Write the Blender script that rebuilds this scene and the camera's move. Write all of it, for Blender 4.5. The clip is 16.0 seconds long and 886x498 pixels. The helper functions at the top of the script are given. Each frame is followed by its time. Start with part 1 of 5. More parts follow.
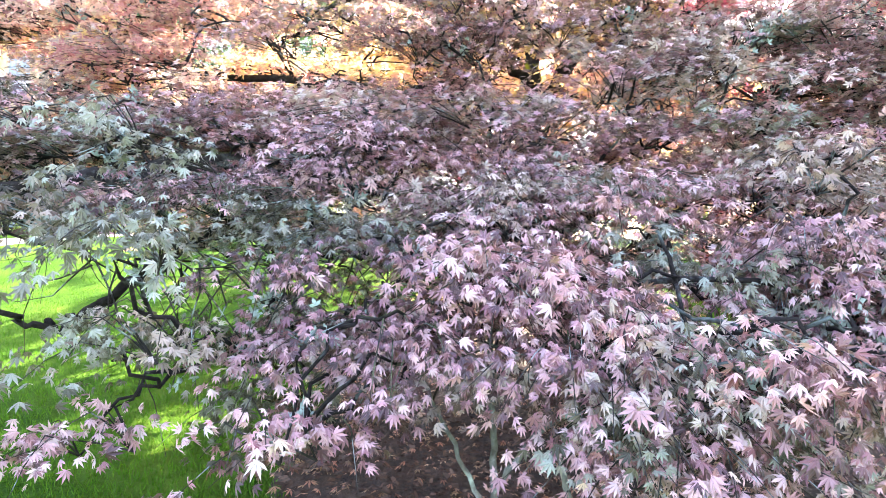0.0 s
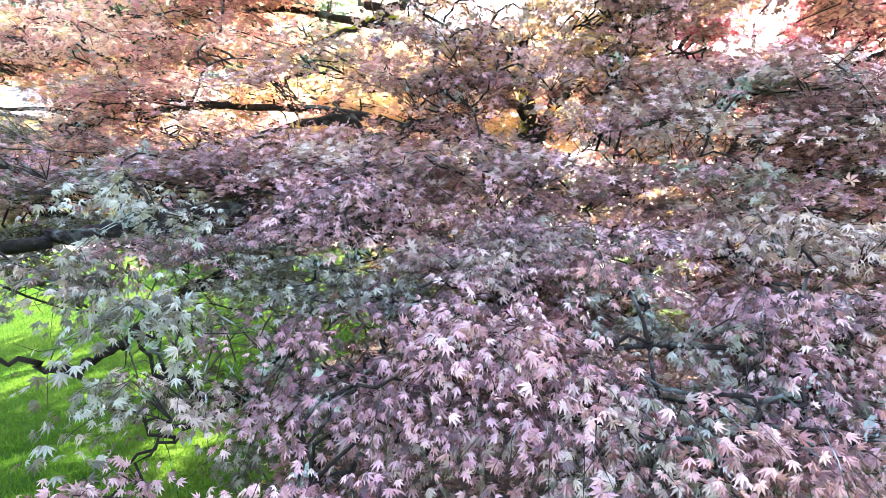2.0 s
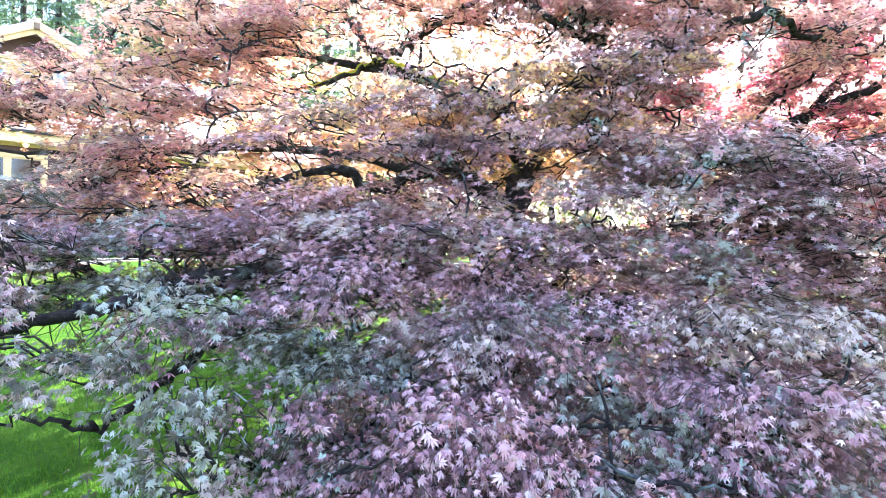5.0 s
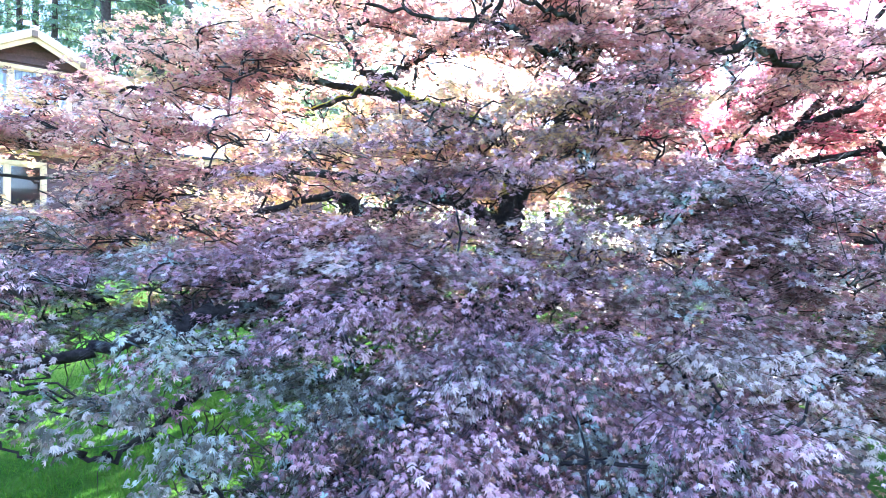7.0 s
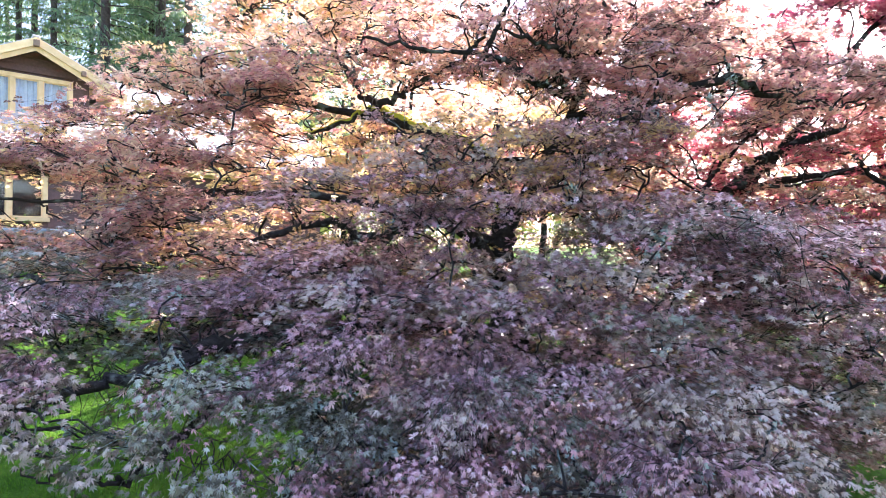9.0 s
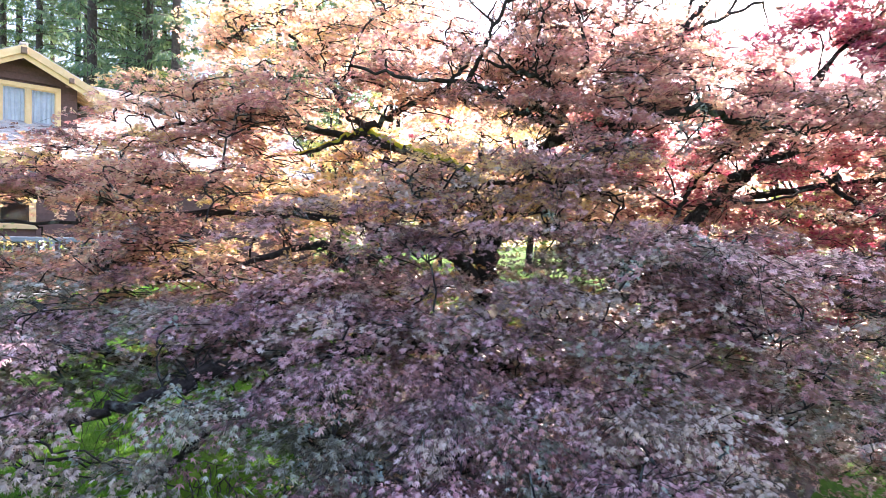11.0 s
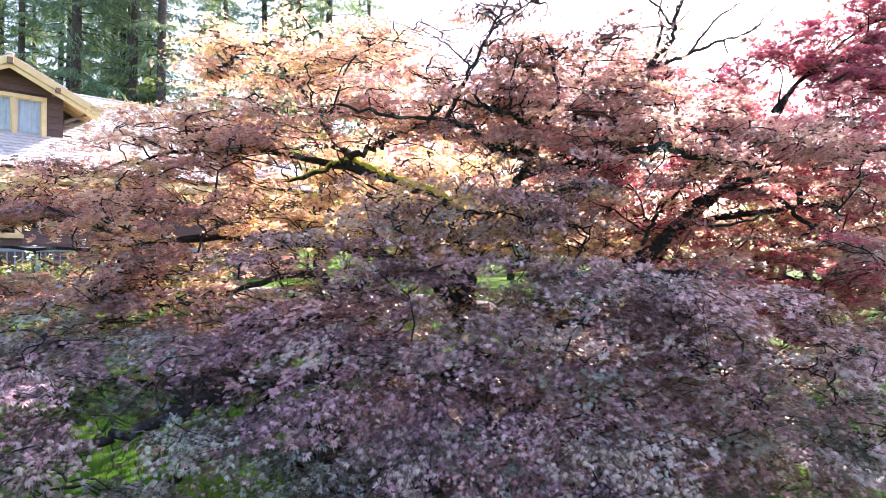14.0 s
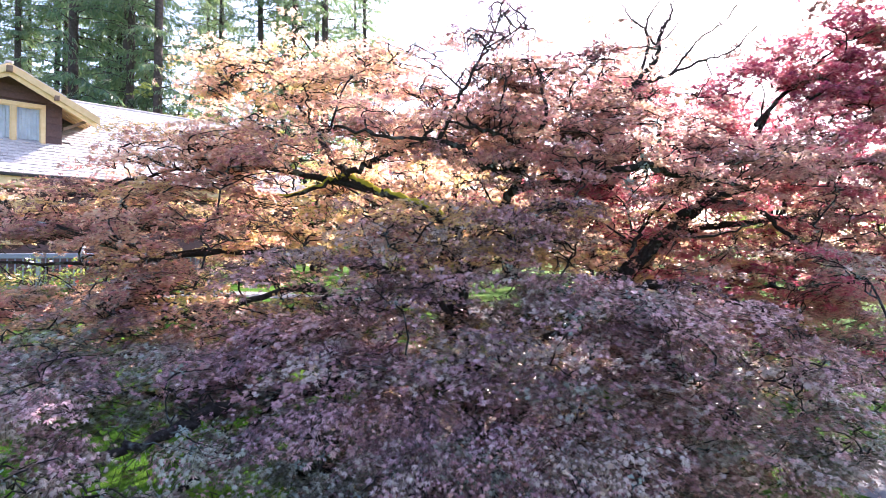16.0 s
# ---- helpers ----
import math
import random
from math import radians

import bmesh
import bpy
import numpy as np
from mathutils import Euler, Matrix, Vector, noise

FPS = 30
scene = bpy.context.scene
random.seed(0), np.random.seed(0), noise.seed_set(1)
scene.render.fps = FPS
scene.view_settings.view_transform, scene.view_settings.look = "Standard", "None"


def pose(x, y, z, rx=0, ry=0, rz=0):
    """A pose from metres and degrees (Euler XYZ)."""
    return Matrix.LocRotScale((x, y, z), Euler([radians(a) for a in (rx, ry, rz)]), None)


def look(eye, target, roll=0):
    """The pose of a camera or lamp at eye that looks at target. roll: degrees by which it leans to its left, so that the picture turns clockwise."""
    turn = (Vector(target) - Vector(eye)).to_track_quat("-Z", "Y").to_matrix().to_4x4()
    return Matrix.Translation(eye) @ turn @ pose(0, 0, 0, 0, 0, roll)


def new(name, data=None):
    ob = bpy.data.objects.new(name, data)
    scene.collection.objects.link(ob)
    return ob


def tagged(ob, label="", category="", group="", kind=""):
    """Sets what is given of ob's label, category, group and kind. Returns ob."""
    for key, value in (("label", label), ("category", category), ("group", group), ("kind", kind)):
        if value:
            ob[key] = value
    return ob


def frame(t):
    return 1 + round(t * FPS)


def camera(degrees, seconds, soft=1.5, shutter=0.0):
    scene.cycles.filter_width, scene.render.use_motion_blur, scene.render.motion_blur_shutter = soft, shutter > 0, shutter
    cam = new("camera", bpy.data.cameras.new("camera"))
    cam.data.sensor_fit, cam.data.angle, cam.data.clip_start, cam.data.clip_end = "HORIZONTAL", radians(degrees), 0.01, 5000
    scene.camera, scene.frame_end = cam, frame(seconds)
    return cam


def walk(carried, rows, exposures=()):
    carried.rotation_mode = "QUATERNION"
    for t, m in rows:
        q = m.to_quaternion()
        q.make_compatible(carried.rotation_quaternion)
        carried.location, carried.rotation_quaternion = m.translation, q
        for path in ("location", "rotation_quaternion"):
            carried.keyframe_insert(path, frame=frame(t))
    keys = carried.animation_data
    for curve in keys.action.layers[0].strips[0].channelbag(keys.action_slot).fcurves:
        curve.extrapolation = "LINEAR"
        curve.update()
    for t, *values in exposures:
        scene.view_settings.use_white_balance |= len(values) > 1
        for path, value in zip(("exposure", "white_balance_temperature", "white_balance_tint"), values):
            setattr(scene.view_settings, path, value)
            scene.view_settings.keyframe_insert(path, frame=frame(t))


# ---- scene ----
cam = camera(76.1, 16.0, soft=0.9)
PATH = [
    (0.0, (0.000, 0.000, 1.250), (-0.016, 2.000, 1.247), 0.5),
    (0.5, (0.006, -0.032, 1.300), (-0.010, 1.968, 1.297), 0.5),
    (1.0, (0.011, -0.068, 1.353), (-0.008, 1.932, 1.350), 0.5),
    (1.5, (0.017, -0.105, 1.405), (-0.002, 1.895, 1.402), 0.5),
    (2.0, (0.020, -0.141, 1.456), (0.005, 1.859, 1.456), 0.6),
    (2.5, (0.027, -0.179, 1.508), (0.012, 1.821, 1.512), 0.7),
    (3.0, (0.032, -0.218, 1.562), (0.017, 1.782, 1.565), 0.9),
    (3.5, (0.036, -0.258, 1.616), (0.024, 1.742, 1.623), 1.0),
    (4.0, (0.043, -0.304, 1.671), (0.030, 1.696, 1.678), 1.0),
    (6.5, (0.071, -0.519, 1.941), (0.071, 1.481, 1.930), 0.5),
    (7.0, (0.077, -0.561, 1.992), (0.077, 1.439, 1.981), 0.6),
    (7.5, (0.085, -0.612, 2.041), (0.085, 1.388, 2.031), 0.7),
    (8.0, (0.096, -0.656, 2.090), (0.096, 1.343, 2.079), 0.7),
    (8.5, (0.101, -0.707, 2.141), (0.104, 1.293, 2.130), 0.7),
    (9.0, (0.106, -0.750, 2.192), (0.113, 1.249, 2.181), 0.7),
    (11.5, (0.150, -1.007, 2.432), (0.206, 0.992, 2.418), 0.7),
    (12.0, (0.158, -1.059, 2.477), (0.224, 0.940, 2.463), 0.8),
    (12.5, (0.169, -1.116, 2.519), (0.242, 0.883, 2.505), 0.7),
    (13.0, (0.174, -1.173, 2.560), (0.258, 0.825, 2.546), 0.8),
    (13.5, (0.183, -1.232, 2.599), (0.270, 0.766, 2.589), 0.7),
    (14.0, (0.191, -1.293, 2.638), (0.285, 0.704, 2.627), 0.8),
    (14.5, (0.198, -1.351, 2.675), (0.295, 0.647, 2.665), 0.7),
    (15.0, (0.201, -1.415, 2.713), (0.302, 0.582, 2.702), 0.7),
    (15.5, (0.204, -1.476, 2.750), (0.308, 0.521, 2.739), 0.7),
    (16.0, (0.208, -1.539, 2.786), (0.316, 0.458, 2.775), 0.7),
]
EXPOSURES = [(0, 3.7, 6950, 22), (4.2, 3.35, 6700, 23), (6.3, 3.5, 4900, 21), (7.5, 3.1, 5400, 23), (9, 2.55, 6200, 25), (12.5, 2.45, 6550, 28), (16, 2.15, 6250, 31)]
walk(cam, [(t, look(eye, target, roll)) for t, eye, target, roll in PATH], EXPOSURES)

# ---- world and light ----
SUN_AZ, SUN_EL = radians(36), radians(34)
world = bpy.data.worlds.new("world")
scene.world = world
world.use_nodes = True
wn = world.node_tree
sky = wn.nodes.new("ShaderNodeTexSky")
sky.sky_type, sky.sun_disc = "NISHITA", False
sky.sun_elevation, sky.sun_rotation = SUN_EL, SUN_AZ
sky.air_density, sky.dust_density, sky.ozone_density = 1.0, 1.6, 1.0
wn.nodes["Background"].inputs["Strength"].default_value = 0.15
wn.links.new(sky.outputs["Color"], wn.nodes["Background"].inputs["Color"])
sun_way = Vector((math.sin(SUN_AZ) * math.cos(SUN_EL), math.cos(SUN_AZ) * math.cos(SUN_EL), math.sin(SUN_EL)))
lamp = bpy.data.lights.new("sun", "SUN")
lamp.energy, lamp.angle, lamp.color = 5.0, radians(0.5), (1.0, 0.93, 0.80)
sun = new("sun", lamp)
sun.matrix_world = look(sun_way * 60, (0, 0, 0))


# ---- materials ----
def nodes_of(name):
    m = bpy.data.materials.new(name)
    m.use_nodes = True
    nt = m.node_tree
    return m, nt, nt.nodes["Principled BSDF"]


def ramp_of(nt, stops):
    r = nt.nodes.new("ShaderNodeValToRGB")
    el = r.color_ramp.elements
    while len(el) < len(stops):
        el.new(0.5)
    for e, (at, c) in zip(el, stops):
        e.position, e.color = at, (*c, 1)
    return r


def noise_of(nt, scale, detail=4.0, rough=0.6):
    c = nt.nodes.new("ShaderNodeTexCoord")
    n = nt.nodes.new("ShaderNodeTexNoise")
    n.inputs["Scale"].default_value, n.inputs["Detail"].default_value, n.inputs["Roughness"].default_value = scale, detail, rough
    nt.links.new(c.outputs["Object"], n.inputs["Vector"])
    return n


def bump_of(nt, bsdf, source, strength, distance):
    b = nt.nodes.new("ShaderNodeBump")
    b.inputs["Strength"].default_value, b.inputs["Distance"].default_value = strength, distance
    nt.links.new(source, b.inputs["Height"])
    nt.links.new(b.outputs["Normal"], bsdf.inputs["Normal"])


def mixed(nt, a, b, fac):
    m = nt.nodes.new("ShaderNodeMix")
    m.data_type = "RGBA"
    for sock, v in ((m.inputs[6], a), (m.inputs[7], b), (m.inputs[0], fac)):
        if hasattr(v, "links"):
            nt.links.new(v, sock)
        elif isinstance(v, tuple):
            sock.default_value = (*v, 1)
        else:
            sock.default_value = v
    return m.outputs[2]


def leaf_material(name, stops, glow, through_part=0.24, rough=0.34, single=False, spec=0.5):
    """A thin leaf: a reflecting face and light that comes through it."""
    m, nt, p = nodes_of(name)
    info = nt.nodes.new("ShaderNodeObjectInfo").outputs["Random"]
    if single:
        rnd = info
    else:  # each leaf differs, and each spray leans to a tone of its own
        lean = nt.nodes.new("ShaderNodeMix")
        lean.inputs[0].default_value = 0.42
        nt.links.new(nt.nodes.new("ShaderNodeNewGeometry").outputs["Random Per Island"], lean.inputs[2])
        nt.links.new(info, lean.inputs[3])
        rnd = lean.outputs[0]
    r = ramp_of(nt, stops)
    nt.links.new(rnd, r.inputs["Fac"])
    n = noise_of(nt, 2.3, 3)
    n2 = noise_of(nt, 60, 2)
    nf = ramp_of(nt, [(0.50, (0, 0, 0)), (0.75, (0.55, 0.55, 0.55))])
    nt.links.new(n.outputs["Fac"], nf.inputs["Fac"])
    col = mixed(nt, r.outputs["Color"], stops[1][1], nf.outputs["Color"])
    nt.links.new(col, p.inputs["Base Color"])
    p.inputs["Roughness"].default_value = rough
    p.inputs["Specular IOR Level"].default_value = spec
    bump_of(nt, p, n2.outputs["Fac"], 0.25, 0.004)
    g = ramp_of(nt, glow)
    mul = nt.nodes.new("ShaderNodeMath")
    mul.operation, mul.inputs[1].default_value = "MULTIPLY", 7.31
    frac = nt.nodes.new("ShaderNodeMath")
    frac.operation = "FRACT"
    nt.links.new(rnd, mul.inputs[0])
    nt.links.new(mul.outputs[0], frac.inputs[0])
    nt.links.new(frac.outputs[0], g.inputs["Fac"])
    tr = nt.nodes.new("ShaderNodeBsdfTranslucent")
    nt.links.new(g.outputs["Color"], tr.inputs["Color"])
    mx = nt.nodes.new("ShaderNodeMixShader")
    mx.inputs[0].default_value = through_part
    nt.links.new(p.outputs[0], mx.inputs[1])
    nt.links.new(tr.outputs[0], mx.inputs[2])
    nt.links.new(mx.outputs[0], nt.nodes["Material Output"].inputs["Surface"])
    return m


# near-black low stops paint the shaded gaps between leaves into the leaf tones
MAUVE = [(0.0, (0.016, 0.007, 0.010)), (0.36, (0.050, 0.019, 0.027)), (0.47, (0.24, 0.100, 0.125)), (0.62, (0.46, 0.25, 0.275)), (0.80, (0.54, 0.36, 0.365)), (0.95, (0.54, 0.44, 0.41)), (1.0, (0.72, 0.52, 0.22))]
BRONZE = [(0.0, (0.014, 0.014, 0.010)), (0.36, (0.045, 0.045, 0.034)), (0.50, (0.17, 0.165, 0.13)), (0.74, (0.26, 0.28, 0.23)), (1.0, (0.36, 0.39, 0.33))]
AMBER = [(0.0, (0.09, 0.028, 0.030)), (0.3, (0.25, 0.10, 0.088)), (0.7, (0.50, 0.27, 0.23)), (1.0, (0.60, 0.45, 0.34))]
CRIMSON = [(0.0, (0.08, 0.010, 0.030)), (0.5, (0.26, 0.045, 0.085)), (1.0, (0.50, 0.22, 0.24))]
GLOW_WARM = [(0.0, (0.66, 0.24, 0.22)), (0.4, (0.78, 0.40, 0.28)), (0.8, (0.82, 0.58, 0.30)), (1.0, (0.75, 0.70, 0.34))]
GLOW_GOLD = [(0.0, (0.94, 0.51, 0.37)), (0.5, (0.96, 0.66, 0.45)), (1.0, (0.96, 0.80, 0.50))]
GLOW_RED = [(0.0, (0.58, 0.05, 0.13)), (0.45, (0.76, 0.16, 0.21)), (0.8, (0.84, 0.36, 0.33)), (1.0, (0.88, 0.54, 0.40))]
GLOW_GREEN = [(0.0, (0.50, 0.48, 0.20)), (1.0, (0.70, 0.52, 0.26))]

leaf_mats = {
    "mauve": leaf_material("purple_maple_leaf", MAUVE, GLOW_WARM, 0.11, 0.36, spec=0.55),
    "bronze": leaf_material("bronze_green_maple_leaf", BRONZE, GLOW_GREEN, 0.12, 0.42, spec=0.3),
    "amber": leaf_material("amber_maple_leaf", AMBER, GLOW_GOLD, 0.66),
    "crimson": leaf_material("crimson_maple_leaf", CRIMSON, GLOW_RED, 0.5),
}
# rose and tan have the same painted gap shade in their low stops
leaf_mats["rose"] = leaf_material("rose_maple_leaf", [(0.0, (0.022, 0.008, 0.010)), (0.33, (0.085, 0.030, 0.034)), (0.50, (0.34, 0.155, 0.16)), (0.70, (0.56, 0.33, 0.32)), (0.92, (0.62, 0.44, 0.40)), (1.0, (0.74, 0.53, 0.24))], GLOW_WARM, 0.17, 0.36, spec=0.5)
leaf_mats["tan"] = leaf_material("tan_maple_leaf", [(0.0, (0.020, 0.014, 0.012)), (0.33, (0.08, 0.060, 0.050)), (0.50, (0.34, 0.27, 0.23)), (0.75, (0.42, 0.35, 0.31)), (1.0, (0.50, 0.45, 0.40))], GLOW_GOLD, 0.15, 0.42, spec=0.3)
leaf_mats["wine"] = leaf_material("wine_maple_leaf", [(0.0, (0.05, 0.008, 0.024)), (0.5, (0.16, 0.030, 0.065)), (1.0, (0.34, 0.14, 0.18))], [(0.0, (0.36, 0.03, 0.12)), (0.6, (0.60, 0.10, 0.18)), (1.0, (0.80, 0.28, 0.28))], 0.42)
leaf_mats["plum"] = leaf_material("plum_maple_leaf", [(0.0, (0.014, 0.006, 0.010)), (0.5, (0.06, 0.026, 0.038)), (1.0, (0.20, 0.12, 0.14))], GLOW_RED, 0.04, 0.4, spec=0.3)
leaf_mats["rust"] = leaf_material("rust_maple_leaf", [(0.0, (0.030, 0.010, 0.011)), (0.35, (0.12, 0.042, 0.038)), (0.6, (0.36, 0.16, 0.125)), (1.0, (0.62, 0.42, 0.30))], [(0.0, (0.70, 0.26, 0.25)), (0.5, (0.82, 0.43, 0.36)), (0.85, (0.90, 0.62, 0.42)), (1.0, (0.92, 0.76, 0.42))], 0.42, 0.38)
leaf_single = {
    "mauve": leaf_material("purple_single_leaf", MAUVE, GLOW_WARM, single=True),
    "bronze": leaf_material("bronze_single_leaf", BRONZE, GLOW_GREEN, single=True),
}
leaf_mats["blush"] = leaf_material("blush_maple_leaf", [(0.0, (0.05, 0.015, 0.018)), (0.35, (0.26, 0.085, 0.085)), (0.7, (0.62, 0.30, 0.27)), (1.0, (0.78, 0.54, 0.44))], [(0.0, (0.85, 0.36, 0.34)), (0.6, (0.92, 0.54, 0.42)), (1.0, (0.94, 0.70, 0.46))], 0.46)
# besides yellow leaves, this gold carries sun dapples in its colour
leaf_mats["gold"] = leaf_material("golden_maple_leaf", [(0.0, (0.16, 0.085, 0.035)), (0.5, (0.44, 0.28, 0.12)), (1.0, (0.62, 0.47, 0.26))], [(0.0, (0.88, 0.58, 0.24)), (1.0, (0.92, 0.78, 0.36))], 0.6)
leaf_mats["lime"] = leaf_material("lime_leaf", [(0.0, (0.10, 0.16, 0.03)), (0.6, (0.20, 0.26, 0.06)), (1.0, (0.32, 0.34, 0.10))], [(0.0, (0.50, 0.62, 0.14)), (1.0, (0.72, 0.74, 0.26))], 0.5)
shrub_mat = leaf_material("shrub_leaf", [(0.0, (0.04, 0.10, 0.02)), (0.6, (0.09, 0.17, 0.04)), (1.0, (0.20, 0.24, 0.06))], [(0.0, (0.30, 0.45, 0.08)), (1.0, (0.5, 0.55, 0.12))], 0.35)
fir_mat = leaf_material("fir_needle", [(0.0, (0.026, 0.066, 0.046)), (0.5, (0.048, 0.104, 0.066)), (1.0, (0.11, 0.16, 0.09))], [(0.0, (0.16, 0.34, 0.15)), (1.0, (0.42, 0.54, 0.20))], 0.36)
grass_mat = leaf_material("grass_blade", [(0.0, (0.018, 0.065, 0.005)), (0.6, (0.04, 0.12, 0.008)), (1.0, (0.08, 0.16, 0.016))], [(0.0, (0.07, 0.30, 0.010)), (1.0, (0.20, 0.42, 0.02))], 0.2, 0.75, spec=0.1)


def plain(name, dark, light, scale, rough=0.8, bump=0.3, dist=0.01, metal=0.0, scale2=None, third=None):
    m, nt, p = nodes_of(name)
    n = noise_of(nt, scale)
    r = ramp_of(nt, [(0.3, dark), (0.7, light)])
    nt.links.new(n.outputs["Fac"], r.inputs["Fac"])
    col = r.outputs["Color"]
    if third:
        n3 = noise_of(nt, scale2 or scale * 0.15, 3)
        f = ramp_of(nt, [(0.45, (0, 0, 0)), (0.62, (1, 1, 1))])
        nt.links.new(n3.outputs["Fac"], f.inputs["Fac"])
        col = mixed(nt, col, third, f.outputs["Color"])
    info = nt.nodes.new("ShaderNodeObjectInfo")
    hsv = nt.nodes.new("ShaderNodeHueSaturation")
    mr = nt.nodes.new("ShaderNodeMapRange")
    mr.inputs["To Min"].default_value, mr.inputs["To Max"].default_value = 0.86, 1.14
    nt.links.new(info.outputs["Random"], mr.inputs["Value"])
    nt.links.new(mr.outputs["Result"], hsv.inputs["Value"])
    nt.links.new(col, hsv.inputs["Color"])
    nt.links.new(hsv.outputs["Color"], p.inputs["Base Color"])
    p.inputs["Roughness"].default_value, p.inputs["Metallic"].default_value = rough, metal
    bump_of(nt, p, n.outputs["Fac"], bump, dist)
    return m


def bark_material(name, dark, light, moss, amount, lichen=(0.30, 0.36, 0.32)):
    """Bark with moss on the upper side and pale lichen in patches."""
    m, nt, p = nodes_of(name)
    n = noise_of(nt, 28, 6)
    r = ramp_of(nt, [(0.3, dark), (0.75, light)])
    nt.links.new(n.outputs["Fac"], r.inputs["Fac"])
    nl = noise_of(nt, 7, 5)
    fl = ramp_of(nt, [(0.56, (0, 0, 0)), (0.66, (1, 1, 1))])
    nt.links.new(nl.outputs["Fac"], fl.inputs["Fac"])
    col = mixed(nt, r.outputs["Color"], lichen, fl.outputs["Color"])
    geo = nt.nodes.new("ShaderNodeNewGeometry")
    sep = nt.nodes.new("ShaderNodeSeparateXYZ")
    nt.links.new(geo.outputs["Normal"], sep.inputs[0])
    nm = noise_of(nt, 3.1, 4)
    add = nt.nodes.new("ShaderNodeMath")
    add.operation = "MULTIPLY_ADD"
    add.inputs[1].default_value = 0.35
    nt.links.new(sep.outputs["Z"], add.inputs[0])
    nt.links.new(nm.outputs["Fac"], add.inputs[2])
    fm = ramp_of(nt, [(1.0 - amount, (0, 0, 0)), (min(1.0, 1.08 - amount), (1, 1, 1))])
    nt.links.new(add.outputs[0], fm.inputs["Fac"])
    col = mixed(nt, col, moss, fm.outputs["Color"])
    nt.links.new(col, p.inputs["Base Color"])
    p.inputs["Roughness"].default_value = 0.95
    p.inputs["Specular IOR Level"].default_value = 0.12
    bump_of(nt, p, n.outputs["Fac"], 0.9, 0.02)
    return m


bark = bark_material("maple_bark", (0.012, 0.010, 0.009), (0.040, 0.033, 0.029), (0.06, 0.06, 0.015), 0.12, (0.10, 0.115, 0.10))
mossy_bark = bark_material("mossy_bark", (0.02, 0.016, 0.013), (0.05, 0.042, 0.035), (0.34, 0.31, 0.03), 0.52, (0.16, 0.17, 0.12))
pale_bark = bark_material("lichened_bark", (0.07, 0.065, 0.06), (0.22, 0.22, 0.21), (0.22, 0.25, 0.14), 0.2, (0.45, 0.52, 0.50))
twig_mat = bark_material("twig_bark", (0.016, 0.013, 0.012), (0.075, 0.066, 0.062), (0.12, 0.15, 0.07), 0.22, (0.34, 0.40, 0.39))
thin_bark = bark_material("branch_bark", (0.010, 0.008, 0.008), (0.036, 0.030, 0.028), (0.07, 0.08, 0.03), 0.15, (0.12, 0.15, 0.14))
fir_bark = plain("fir_bark", (0.03, 0.022, 0.018), (0.09, 0.07, 0.06), 9, 0.95, 0.8, 0.03)
soil_mat = plain("bark_mulch", (0.018, 0.013, 0.012), (0.075, 0.052, 0.044), 30, 0.95, 0.8, 0.03, third=(0.085, 0.058, 0.048), scale2=3)
path_mat = plain("path_asphalt", (0.10, 0.10, 0.105), (0.17, 0.17, 0.175), 60, 0.85, 0.4, 0.004, third=(0.20, 0.19, 0.18), scale2=1.2)
siding_mat = plain("brown_siding", (0.085, 0.042, 0.036), (0.125, 0.065, 0.055), 14, 0.7, 0.15, 0.004)
trim_mat = plain("yellow_trim", (0.68, 0.46, 0.21), (0.78, 0.56, 0.30), 6, 0.55, 0.12, 0.003)
beam_mat = plain("weathered_beam", (0.14, 0.09, 0.06), (0.24, 0.16, 0.11), 11, 0.8, 0.4, 0.006)
shake_mat = plain("cedar_shake", (0.36, 0.33, 0.32), (0.54, 0.51, 0.49), 9, 0.42, 0.5, 0.008)
rail_mat = plain("blue_grey_rail", (0.16, 0.20, 0.24), (0.24, 0.28, 0.33), 8, 0.6, 0.2, 0.003)
white_mat = plain("white_paint", (0.68, 0.68, 0.66), (0.80, 0.80, 0.78), 12, 0.5, 0.1, 0.002)
stone_mat = plain("grey_stone", (0.20, 0.19, 0.18), (0.36, 0.35, 0.33), 8, 0.9, 0.6, 0.02)
curtain_mat = plain("pale_curtain", (0.50, 0.50, 0.50), (0.66, 0.66, 0.66), 5, 0.9, 0.2, 0.01)
dark_mat = plain("dark_room", (0.03, 0.028, 0.026), (0.06, 0.055, 0.05), 3, 0.9)
petal_red = plain("red_petal", (0.55, 0.05, 0.03), (0.75, 0.14, 0.06), 20, 0.6)
petal_white = plain("white_petal", (0.75, 0.72, 0.62), (0.85, 0.83, 0.76), 20, 0.6)
lichen_mat = plain("pale_lichen", (0.19, 0.25, 0.22), (0.34, 0.41, 0.36), 40, 0.95, 0.8, 0.01)

glass_mat, gnt, gp = nodes_of("window_glass")
gp.inputs["Base Color"].default_value = (0.9, 0.95, 1, 1)
gp.inputs["Roughness"].default_value, gp.inputs["Transmission Weight"].default_value, gp.inputs["IOR"].default_value = 0.02, 1.0, 1.45


